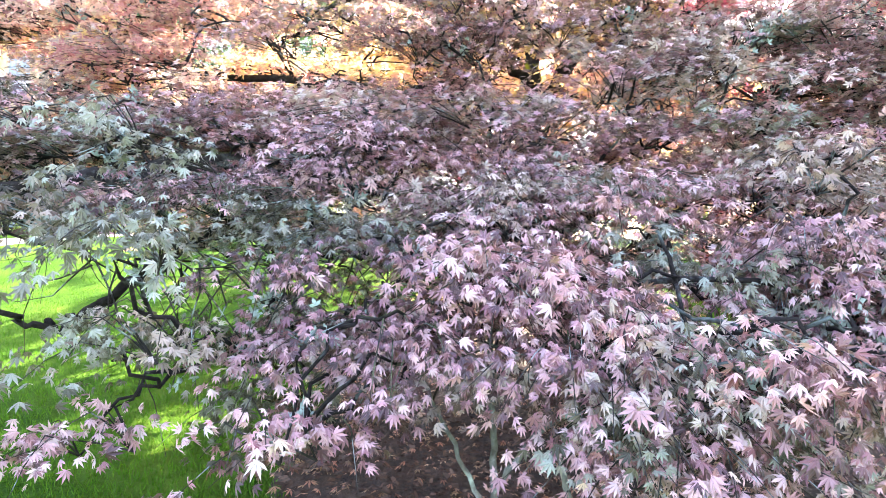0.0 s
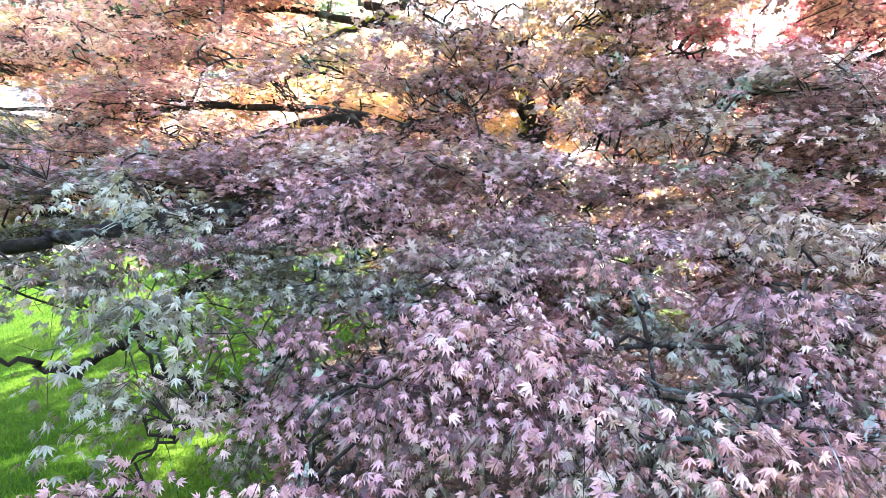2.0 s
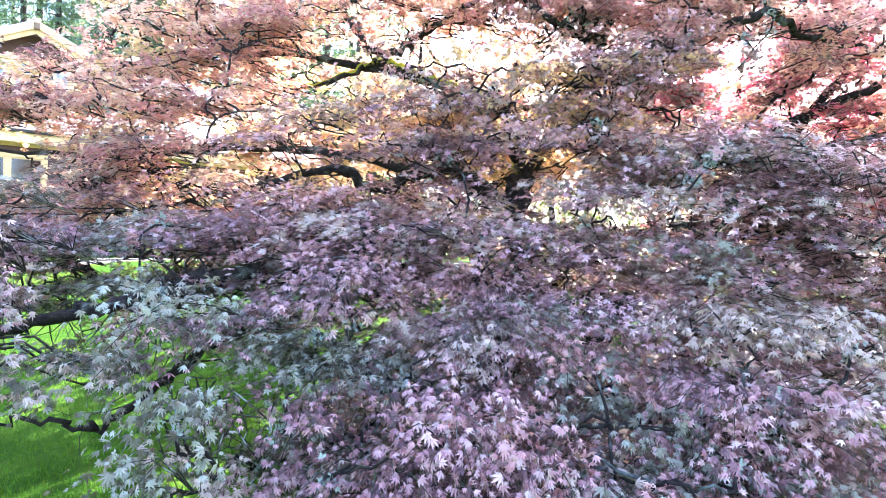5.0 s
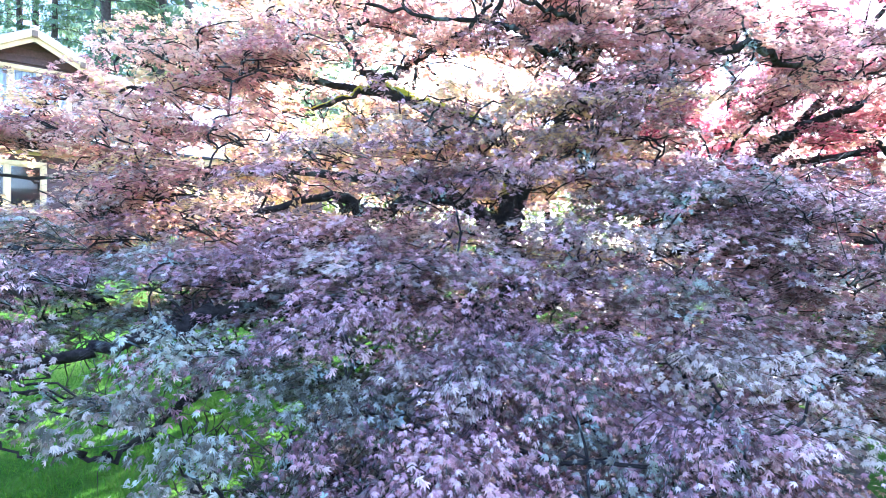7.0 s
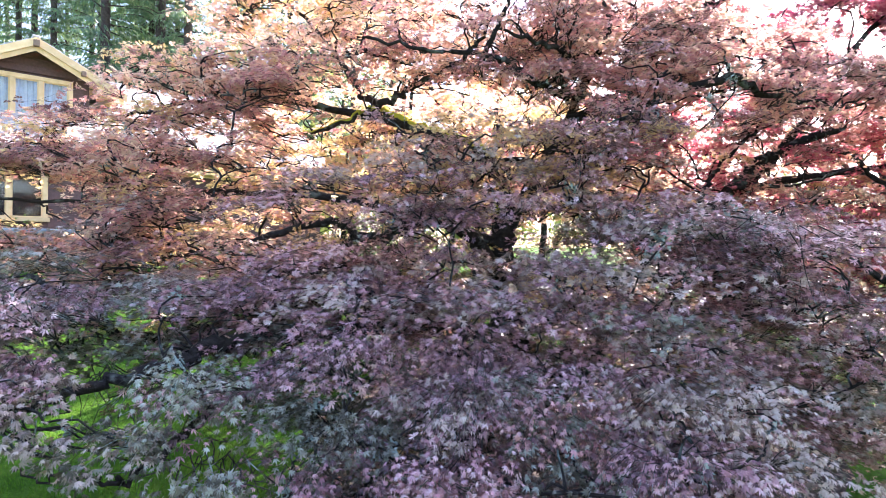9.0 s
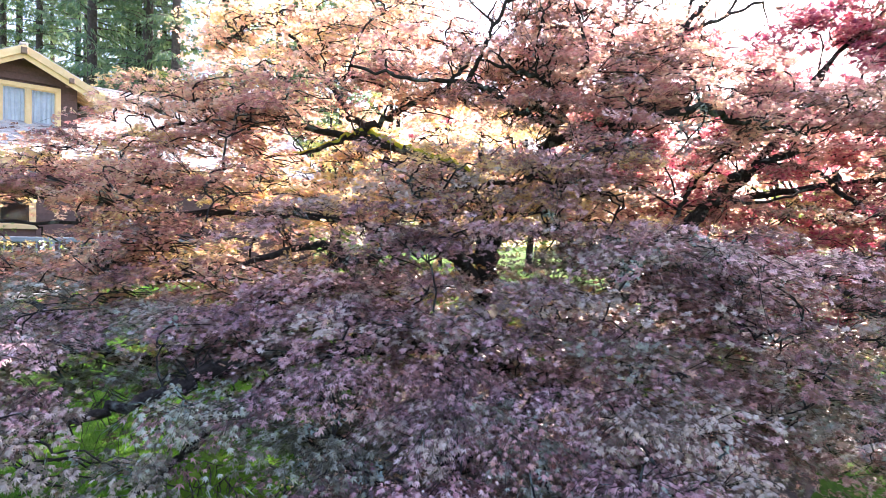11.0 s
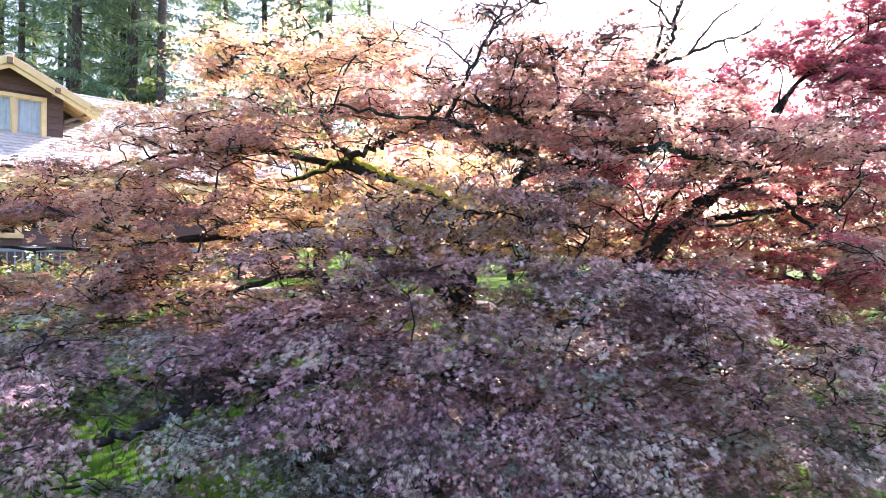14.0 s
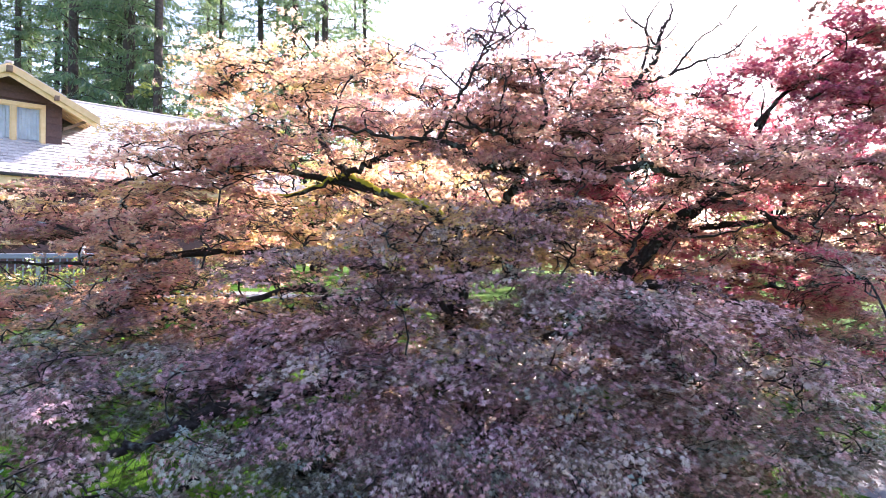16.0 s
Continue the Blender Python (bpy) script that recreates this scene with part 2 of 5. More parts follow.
# ---- mesh helpers ----
def mesh_from(name, verts, faces, material, smooth=False):
    me = bpy.data.meshes.new(name)
    verts, faces = np.asarray(verts, np.float32), np.asarray(faces, np.int32)
    k = faces.shape[1]
    me.vertices.add(len(verts))
    me.vertices.foreach_set("co", verts.ravel())
    me.loops.add(faces.size)
    me.loops.foreach_set("vertex_index", faces.ravel())
    me.polygons.add(len(faces))
    me.polygons.foreach_set("loop_start", np.arange(0, faces.size, k, dtype=np.int32))
    me.polygons.foreach_set("use_smooth", np.full(len(faces), smooth))
    me.materials.append(material)
    me.update(calc_edges=True)
    me.validate()
    return me


def under(ob, parent, label=""):
    ob.parent = parent
    if label:
        ob["label"] = label
    return ob


def part(name, bm, material, parent, label=""):
    me = bpy.data.meshes.new(name)
    bm.normal_update()
    bm.to_mesh(me)
    bm.free()
    me.materials.append(material)
    ob = new(name, me)
    return under(ob, parent, label) if parent else ob


def box(bm, lo, hi, bevel=0.0):
    lo, hi = Vector(lo), Vector(hi)
    made = bmesh.ops.create_cube(bm, size=1, matrix=Matrix.Translation((lo + hi) / 2) @ Matrix.Diagonal((*(hi - lo), 1)))
    if bevel:
        edges = list({e for v in made["verts"] for e in v.link_edges})
        bmesh.ops.bevel(bm, geom=edges, offset=bevel, segments=1, affect="EDGES")
    return bm


def boxed(lo, hi, bevel=0.0):
    return box(bmesh.new(), lo, hi, bevel)


def smooth_line(points, steps):
    """A rounded line through points, as an array."""
    p = np.asarray(points, float)
    p = np.vstack([2 * p[0] - p[1], p, 2 * p[-1] - p[-2]])
    out = []
    for i in range(1, len(p) - 2):
        for u in np.linspace(0, 1, steps, endpoint=False):
            a, b, c, d = p[i - 1], p[i], p[i + 1], p[i + 2]
            out.append(0.5 * (2 * b + (c - a) * u + (2 * a - 5 * b + 4 * c - d) * u * u + (3 * b - a - 3 * c + d) * u ** 3))
    return np.array(out + [p[-2]])


def tubes(lines, sides=6):
    """Verts and quads of tapered tubes. lines: pairs of (points, radii)."""
    V, F, base = [], [], 0
    ang = np.linspace(0, 2 * np.pi, sides, endpoint=False)
    for pts, rad in lines:
        pts, rad = np.asarray(pts, float), np.asarray(rad, float)
        t = np.gradient(pts, axis=0)
        t /= np.linalg.norm(t, axis=1)[:, None] + 1e-9
        ref = np.array([0.31, 0.17, 0.93]) if abs(t[0, 2]) < 0.8 else np.array([0.95, 0.2, 0.1])
        u = np.cross(t, ref)
        u /= np.linalg.norm(u, axis=1)[:, None] + 1e-9
        w = np.cross(t, u)
        ring = pts[:, None] + rad[:, None, None] * (np.cos(ang)[None, :, None] * u[:, None] + np.sin(ang)[None, :, None] * w[:, None])
        V.append(ring.reshape(-1, 3))
        n = len(pts)
        i, j = np.meshgrid(np.arange(n - 1), np.arange(sides), indexing="ij")
        k = (j + 1) % sides
        F.append(base + np.stack([i * sides + j, i * sides + k, (i + 1) * sides + k, (i + 1) * sides + j], -1).reshape(-1, 4))
        base += n * sides
    return np.concatenate(V), np.concatenate(F)


def wobbly(pts, rng, amount):
    off = rng.normal(0, amount, pts.shape)
    off[0] = off[-1] = 0
    return pts + off


# ---- ground ----
def ground_height(x, y):
    u = np.clip((np.asarray(y, float) - 3.2) / 9.0, 0, 1)
    rise = 1.45 * u * u * (3 - 2 * u)
    return rise + 0.03 * np.sin(x * 1.3 + 0.7) * np.cos(y * 0.9) + 0.0 * np.asarray(x)


rng = np.random.default_rng(7)


def ground_sheet():
    near = np.arange(-14, 14.01, 0.35)
    far = np.array([20, 30, 45, 70, 120, 220, 420, 800.0])
    xs = np.concatenate([-far[::-1], near, far])
    ys = np.concatenate([-far[::-1], np.arange(-6, 22.01, 0.35), 22 + far])
    X, Y = np.meshgrid(xs, ys, indexing="ij")
    Z = ground_height(X, Y)
    V = np.stack([X, Y, Z], -1).reshape(-1, 3)
    n = len(ys)
    i, j = np.meshgrid(np.arange(len(xs) - 1), np.arange(n - 1), indexing="ij")
    F = np.stack([i * n + j, (i + 1) * n + j, (i + 1) * n + j + 1, i * n + j + 1], -1).reshape(-1, 4)
    lawn = plain("lawn", (0.018, 0.060, 0.006), (0.045, 0.12, 0.010), 35, 0.9, 0.8, 0.03, third=(0.07, 0.14, 0.016), scale2=0.8)
    lawn.node_tree.nodes["Principled BSDF"].inputs["Specular IOR Level"].default_value = 0.05
    return tagged(new("ground", mesh_from("ground", V, F, lawn, True)), "short green mown lawn rising gently towards the house", "lawn", kind="structure")


ground_sheet()


def strip(name, line, width, lift, material):
    """A band laid on the ground along a line, with a thickness of its own."""
    p = smooth_line([(x, y, 0) for x, y in line], 14)
    t = np.gradient(p, axis=0)
    t /= np.linalg.norm(t, axis=1)[:, None]
    side = np.stack([-t[:, 1], t[:, 0], 0 * t[:, 0]], 1)
    across = np.linspace(-0.5, 0.5, 7)
    V = p[:, None] + side[:, None] * (across * width)[None, :, None]
    V[..., 2] = ground_height(V[..., 0], V[..., 1]) + lift + 0.02 * (0.25 - across ** 2)
    V[:, 0, 2] -= lift + 0.05
    V[:, -1, 2] -= lift + 0.05
    n, k = V.shape[:2]
    i, j = np.meshgrid(np.arange(n - 1), np.arange(k - 1), indexing="ij")
    F = np.stack([i * k + j, i * k + j + 1, (i + 1) * k + j + 1, (i + 1) * k + j], -1).reshape(-1, 4)
    return new(name, mesh_from(name, V.reshape(-1, 3), F, material, True))


tagged(strip("pavement", [(9, 2.5), (6.2, 4.4), (4.5, 6.0), (3.5, 8.0), (2.0, 10.4), (-1.5, 12.6), (-5.5, 13.2), (-8.0, 10.6), (-13.5, 7.0)], 1.3, 0.03, path_mat),
       "grey asphalt garden path curving across the lawn", "path", kind="structure")


def bed():
    """The mulched bed under the trees, with an uneven edge."""
    na, nr = 72, 14
    a = np.linspace(0, 2 * np.pi, na, endpoint=False)
    edge = 1 + 0.10 * np.sin(3 * a + 1) + 0.06 * np.sin(7 * a) + 0.03 * np.sin(13 * a + 2)
    r = np.linspace(0, 1, nr)
    x = 1.25 + 2.75 * np.outer(r, edge * np.cos(a))
    y = 4.7 + 2.9 * np.outer(r, edge * np.sin(a))
    z = ground_height(x, y) + 0.05 * (1 - r[:, None] ** 4) - 0.012
    V = np.stack([x, y, z], -1).reshape(-1, 3)
    i, j = np.meshgrid(np.arange(nr - 1), np.arange(na), indexing="ij")
    k = (j + 1) % na
    F = np.stack([i * na + j, (i + 1) * na + j, (i + 1) * na + k, i * na + k], -1).reshape(-1, 4)
    return tagged(new("planting_bed", mesh_from("planting_bed", V, F, soil_mat, True)), "dark bark mulch bed under the maple tree", "planting bed", kind="structure")


bed()

# ---- leaves ----
def leaf_shape(lobes, width, droop):
    """A palm-shaped leaf, one unit long, as verts and triangles; y is its tip, z its upper side."""
    V, F = [(0, 0, 0)], []
    for ang, length in lobes:
        a = radians(ang)
        tip = np.array([math.sin(a), math.cos(a)]) * length
        side = np.array([math.cos(a), -math.sin(a)]) * width * (0.6 + 0.4 * length)
        mid = tip * 0.5
        n = len(V)
        if length < 0.7:  # the small lobes at the stalk
            V += [(*(mid - side), -droop * 0.35 * length - 0.02), (*tip, -droop * length ** 2)]
            F += [(0, n + 1, n)]
            continue
        V += [(*(mid - side), -droop * 0.35 * length - 0.03), (*tip, -droop * length ** 2), (*(mid + side), -droop * 0.35 * length - 0.03)]
        F += [(0, n + 1, n), (0, n + 2, n + 1)]
    return np.array(V, float), np.array(F, np.int32)


SEVEN = leaf_shape([(0, 1.0), (36, 0.93), (-36, 0.93), (74, 0.76), (-74, 0.76), (118, 0.45), (-118, 0.45)], 0.145, 0.78)
FIVE = leaf_shape([(0, 1.0), (48, 0.9), (-48, 0.9), (100, 0.62), (-100, 0.62)], 0.15, 0.48)
FIVE_FAR = leaf_shape([(0, 0.69), (50, 0.66), (-50, 0.66), (102, 0.5), (-102, 0.5)], 0.26, 0.25)
FIVE_FAR = (FIVE_FAR[0] * np.array([1.4, 1.4, 1.2]), FIVE_FAR[1])
THREE_FAR = leaf_shape([(0, 0.69), (58, 0.66), (-58, 0.66)], 0.36, 0.25)
THREE_FAR = (THREE_FAR[0] * np.array([1.4, 1.4, 1.2]), THREE_FAR[1])
THREE = leaf_shape([(0, 1.0), (62, 0.85), (-62, 0.85)], 0.24, 0.25)


def leaves_mesh(name, shape, pos, tip, nor, size, material):
    """Many leaves in one mesh."""
    tip = tip / (np.linalg.norm(tip, axis=1)[:, None] + 1e-9)
    side = np.cross(tip, nor)
    side /= np.linalg.norm(side, axis=1)[:, None] + 1e-9
    up = np.cross(side, tip)
    TV, TF = shape
    V = pos[:, None] + size[:, None, None] * (TV[None, :, 0, None] * side[:, None] + TV[None, :, 1, None] * tip[:, None] + TV[None, :, 2, None] * up[:, None])
    F = TF[None] + (np.arange(len(pos)) * len(TV))[:, None, None]
    return mesh_from(name, V.reshape(-1, 3), F.reshape(-1, 3), material)


def spray(rng, centre, out_way, rx, ry, drop, count, twigs, hang):
    """Leaves of one flat, drooping spray: twigs fan out from the centre and carry the leaves. Gives places, tips, normals and twig lines."""
    out_way = np.array([*out_way[:2], 0.0])
    out_way /= np.linalg.norm(out_way) + 1e-9
    across = np.array([-out_way[1], out_way[0], 0])
    lines, P, T = [], [], []
    per = max(3, count // twigs)
    start = centre - out_way * ry * 0.9 - np.array([0, 0, 0.10])
    for _ in range(twigs):
        a = rng.uniform(-2.5, 2.5)
        r = math.sqrt(rng.uniform(0.12, 1.0))
        end = centre + across * rx * r * math.sin(a) + out_way * ry * r * math.cos(a) * 1.05
        end[2] -= drop * r ** 2 * (0.35 + 0.65 * max(0, math.cos(a) + 0.4)) - rng.normal(0, 0.035)
        mid = (start + end) / 2 + np.array([0, 0, 0.05 + 0.06 * r]) + rng.normal(0, 0.02, 3)
        pts = smooth_line([start, mid, end], 2)
        lines.append((pts, np.linspace(0.0032, 0.0008, len(pts))))
        knots = 1 - rng.uniform(0, 1, max(2, per // 4)) ** 1.5 * 0.75  # leaves sit in tufts
        u = np.clip(knots[rng.integers(0, len(knots), per)] + rng.normal(0, 0.02, per), 0, 1)
        seg = np.stack([np.interp(u, np.linspace(0, 1, len(pts)), pts[:, k]) for k in range(3)], 1)
        way = end - start
        way /= np.linalg.norm(way) + 1e-9
        flat = np.array([-way[1], way[0], 0])
        sidew = rng.choice([-1, 1], per)[:, None] * rng.uniform(0.2, 1.1, per)[:, None]
        tips = way * rng.uniform(0.1, 0.9, per)[:, None] + flat * sidew + rng.normal(0, 0.35, (per, 3)) + np.array([0, 0, -1]) * rng.uniform(0.0, 0.35 + 0.65 * hang, per)[:, None]
        P.append(seg + flat * sidew * 0.042 + rng.normal(0, 0.015, (per, 3)))
        T.append(tips)
    P, T = np.concatenate(P), np.concatenate(T)
    N = np.array([0, 0, 1.0]) + out_way * (0.05 + 0.30 * hang) + rng.normal(0, 0.32 + 0.34 * hang, P.shape)
    return P, T, N, lines


def nearest_on(lines, p, rng):
    """A place on the limbs from which a branch to p may leave, one of the nearest, a little back from the tip."""
    pts = np.concatenate([q[1:-1] for q, _ in lines])
    d = np.linalg.norm(pts - p, axis=1) + 0.35 * np.maximum(0, pts[:, 2] - p[2] + 0.1) + rng.uniform(0, 0.3, len(pts))
    d[np.linalg.norm(pts - p, axis=1) < 0.3] += 1.0
    return pts[int(d.argmin())]


def in_shaft(c, shafts):
    """True where a spray would stop the sun that falls through the crown on a place."""
    way = np.array(sun_way)
    for p in shafts:
        d = c - np.array(p)
        along = d @ way
        if along > 0.3 and np.linalg.norm(d - along * way) < 0.34:
            return True
    return False


def maple(name, limbs, zones, seed, label, shape_near=SEVEN, density=680, leaf=(0.023, 0.042), more=2.4, group="maple trees", singles=None, gaps=(), lichen=0, fine_by=1.0, hollow=False, shafts=()):
    """A maple: thick limbs given as lines, and sprays of leaves spread through zones, each joined to the nearest limb."""
    rng = np.random.default_rng(seed)
    root = tagged(new(name), label, "tree", group)
    lines = []
    for k, (pts, r0, r1, *moss) in enumerate(limbs):
        line = smooth_line(pts, 7)
        line = wobbly(line, rng, 0.016 if r0 > 0.03 else 0.01 if r0 > 0.014 else 0.004)
        rad = np.linspace(r0, r1, len(line)) * rng.uniform(0.9, 1.12, len(line))
        lines.append((line, rad))
        v, f = tubes([(line, rad)], 9)
        under(new("trunk" if k == 0 else "limb", mesh_from("limb", v, f, bark if not moss else mossy_bark if moss[0] == "moss" else pale_bark, True)), root)
    thin, fine = [], []
    near = []
    for cx, cy, cz, sx, sy, sz, n, kind, thick in zones:
        for _ in range(int(n * more)):
            for _try in range(20):
                q = rng.uniform(-1, 1, 3)
                if np.linalg.norm(q) > 1.0:
                    continue
                q = q * 1.12
                c = np.array([cx, cy, cz]) + q * (sx, sy, sz)
                if hollow and noise.noise(Vector((c[0] * 1.5 + seed, c[1] * 1.5, c[2] * 3.6))) < -0.32:
                    continue
                if in_shaft(c, shafts):
                    continue
                if hollow:  # flat storeys with dark hollows between them
                    sway = 0.42 * noise.noise(Vector((c[0] * 0.7 + seed, c[1] * 0.7, 3.1))) + 0.34 * noise.noise(Vector((c[0] * 1.7, c[1] * 1.7 + seed, 7.7)))
                    c[2] = 0.29 * round((c[2] - sway) / 0.29) + sway + rng.normal(0, 0.03)
                if all(np.linalg.norm((c - np.array(g[:3])) / np.array([g[3], g[4], g[5]])) > 1 for g in gaps):
                    break
            else:
                continue
            anchor = nearest_on(lines, c, rng)
            out = c - np.array([limbs[0][0][1][0], limbs[0][0][1][1], 0])
            rx, ry = rng.uniform(0.34, 0.56), rng.uniform(0.26, 0.42)
            scale = min(1.0, 0.45 + 0.8 * min(sx, 1))
            rx, ry = rx * scale, ry * scale
            count = int(density * thick * rx * ry * 3.1 * (1.5 if hollow and cy < 1.9 else 1.25 if hollow and cy < 2.5 else 1.0) * ((0.78 if cy > 4.3 else 0.70) if cy > 2.5 and shape_near is SEVEN else 1.0))
            P, T, N, tw = spray(rng, c, out, rx, ry, rng.uniform(0.06, 0.20), count, max(5, count // 15), 0.65 if cy < 1.6 else 0.25)
            L = np.linalg.norm(c - anchor)
            mids = [anchor, anchor * 0.5 + c * 0.5 + np.array([0, 0, 0.08 * min(L, 1)]) + rng.normal(0, 0.05, 3) * min(L, 1.5), tw[0][0][0]]
            line = wobbly(smooth_line(mids, 4), rng, 0.014)
            lines.append((line, None))
            thin.append((line, fine_by * (1.35 if cy > 3.4 else 1.0) * np.linspace(0.005 + 0.006 * min(L, 1.6), 0.003, len(line))))
            fine += tw[:: 3 if cy > 2.5 else 2]
            size = (0.72 if hollow and cy < 1.9 else 0.84 if hollow and cy < 4.0 else 1.0) * rng.uniform(leaf[0], leaf[1], len(P)) * rng.choice([0.75, 1.0, 1.0, 1.12], len(P))
            kinds = kind.split("+")
            pick = kinds[int(rng.integers(len(kinds)))]
            if singles and pick in leaf_single:
                x0, x1, y0, y1, z0, z1 = singles
                inside = (P[:, 0] > x0) & (P[:, 0] < x1) & (P[:, 1] > y0) & (P[:, 1] < y1) & (P[:, 2] > z0) & (P[:, 2] < z1)
                take = np.flatnonzero(inside)[: 300 - len(near)]
                near += [(P[i], T[i], N[i], size[i], pick) for i in take]
                keep = np.ones(len(P), bool)
                keep[take] = False
                P, T, N, size = P[keep], T[keep], N[keep], size[keep]
            far = cy > 2.5 and shape_near is SEVEN
            shape = (THREE_FAR if cy > 3.5 else FIVE_FAR) if far else FIVE if shape_near is SEVEN and cy > 1.9 else shape_near
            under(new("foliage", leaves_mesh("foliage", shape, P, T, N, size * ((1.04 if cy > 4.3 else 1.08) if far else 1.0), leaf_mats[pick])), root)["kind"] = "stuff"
    own = [k for k, (line, _) in enumerate(thin) if line[-1][1] < 3.4][:220]
    for k in own:
        v, f = tubes([thin[k]], 5)
        under(new("branch", mesh_from("branch", v, f, thin_bark, True)), root)
    rest = [q for k, q in enumerate(thin) if k not in set(own)]
    if rest:
        v, f = tubes(rest, 5)
        under(new("branch_growth", mesh_from("branch_growth", v, f, thin_bark, True)), root)["kind"] = "stuff"
    if lichen:
        spots = [thin[int(rng.integers(len(thin)))][0][int(rng.integers(1, 6))] for _ in range(lichen)]
        for x, y, z, n in LICHEN_AT:  # thick growth on some of the branches
            close = [p for line, _ in thin for p in line[1:7] if np.linalg.norm(p - np.array([x, y, z])) < 0.5]
            spots += [close[int(rng.integers(len(close)))] for _ in range(n) if close]
        P = np.concatenate([p + rng.normal(0, 0.022, (11, 3)) for p in spots])
        tuft = leaves_mesh("lichen", THREE, P, rng.normal(0, 1, P.shape), rng.normal(0, 1, P.shape), rng.uniform(0.012, 0.032, len(P)), lichen_mat)
        under(new("lichen", tuft), root, "pale grey green lichen tufts")["kind"] = "stuff"
    v, f = tubes(fine, 3)
    under(new("twig_growth", mesh_from("twig_growth", v, f, twig_mat, True)), root)["kind"] = "stuff"
    if near:
        kinds = {}
        for k, m in leaf_single.items():
            v, f = shape_near
            stalk = np.array([(-0.012, 0.02, 0), (0.012, 0.02, 0), (0, -0.55, 0.12)])
            kinds[k] = mesh_from("leaf", np.vstack([v, stalk]), np.vstack([f, [[len(v), len(v) + 1, len(v) + 2]]]), m)
        for p, t, n, s, k in near:
            t = Vector(t).normalized()
            side = t.cross(Vector(n)).normalized()
            up = side.cross(t)
            m = Matrix((side, t, up)).transposed().to_4x4() @ Matrix.Diagonal((s, s, s, 1))
            m.translation = p
            ob = under(new("leaf", kinds[k]), root)
            ob.matrix_basis = m
    return root


# places of the large maple where lichen grows thickest
LICHEN_AT = [(1.25, 3.00, 2.35, 45), (1.65, 3.00, 2.28, 45), (2.40, 3.50, 3.50, 14), (1.50, 4.40, 3.90, 20), (-0.90, 1.90, 1.30, 16)]
# limbs of the large maple
LIMBS_A = [
    ([(0.95, 4.95, 0.0), (0.92, 4.9, 0.6), (0.85, 4.85, 1.2), (0.75, 4.9, 1.9), (0.7, 5.0, 2.5)], 0.17, 0.11),
    ([(0.72, 4.95, 2.4), (0.70, 4.92, 2.98), (0.27, 4.95, 3.24), (-0.09, 5.0, 3.38), (-0.34, 5.0, 3.47), (-0.56, 5.0, 3.58), (-0.71, 5.0, 3.53), (-1.04, 5.0, 3.37), (-1.7, 5.2, 3.3)], 0.075, 0.018, "moss"),
    ([(-0.56, 5.0, 3.58), (-0.21, 4.8, 3.73), (0.09, 4.5, 3.82), (0.31, 4.3, 3.89), (0.55, 4.2, 4.2)], 0.036, 0.014),
    ([(0.72, 4.95, 2.3), (1.12, 4.85, 3.05), (1.35, 4.65, 3.52), (1.48, 4.5, 3.85), (1.60, 4.4, 4.2), (1.55, 4.6, 4.7)], 0.070, 0.012),
    ([(1.42, 4.6, 3.65), (1.2, 4.3, 3.55), (0.97, 4.1, 3.56), (0.73, 4.1, 3.74), (0.46, 4.1, 3.84), (-0.06, 4.05, 3.86), (-0.62, 4.0, 3.93)], 0.042, 0.012),
    ([(1.48, 4.5, 3.85), (1.2, 4.3, 3.92), (0.9, 4.1, 3.95), (0.55, 3.9, 3.98)], 0.035, 0.010),
]
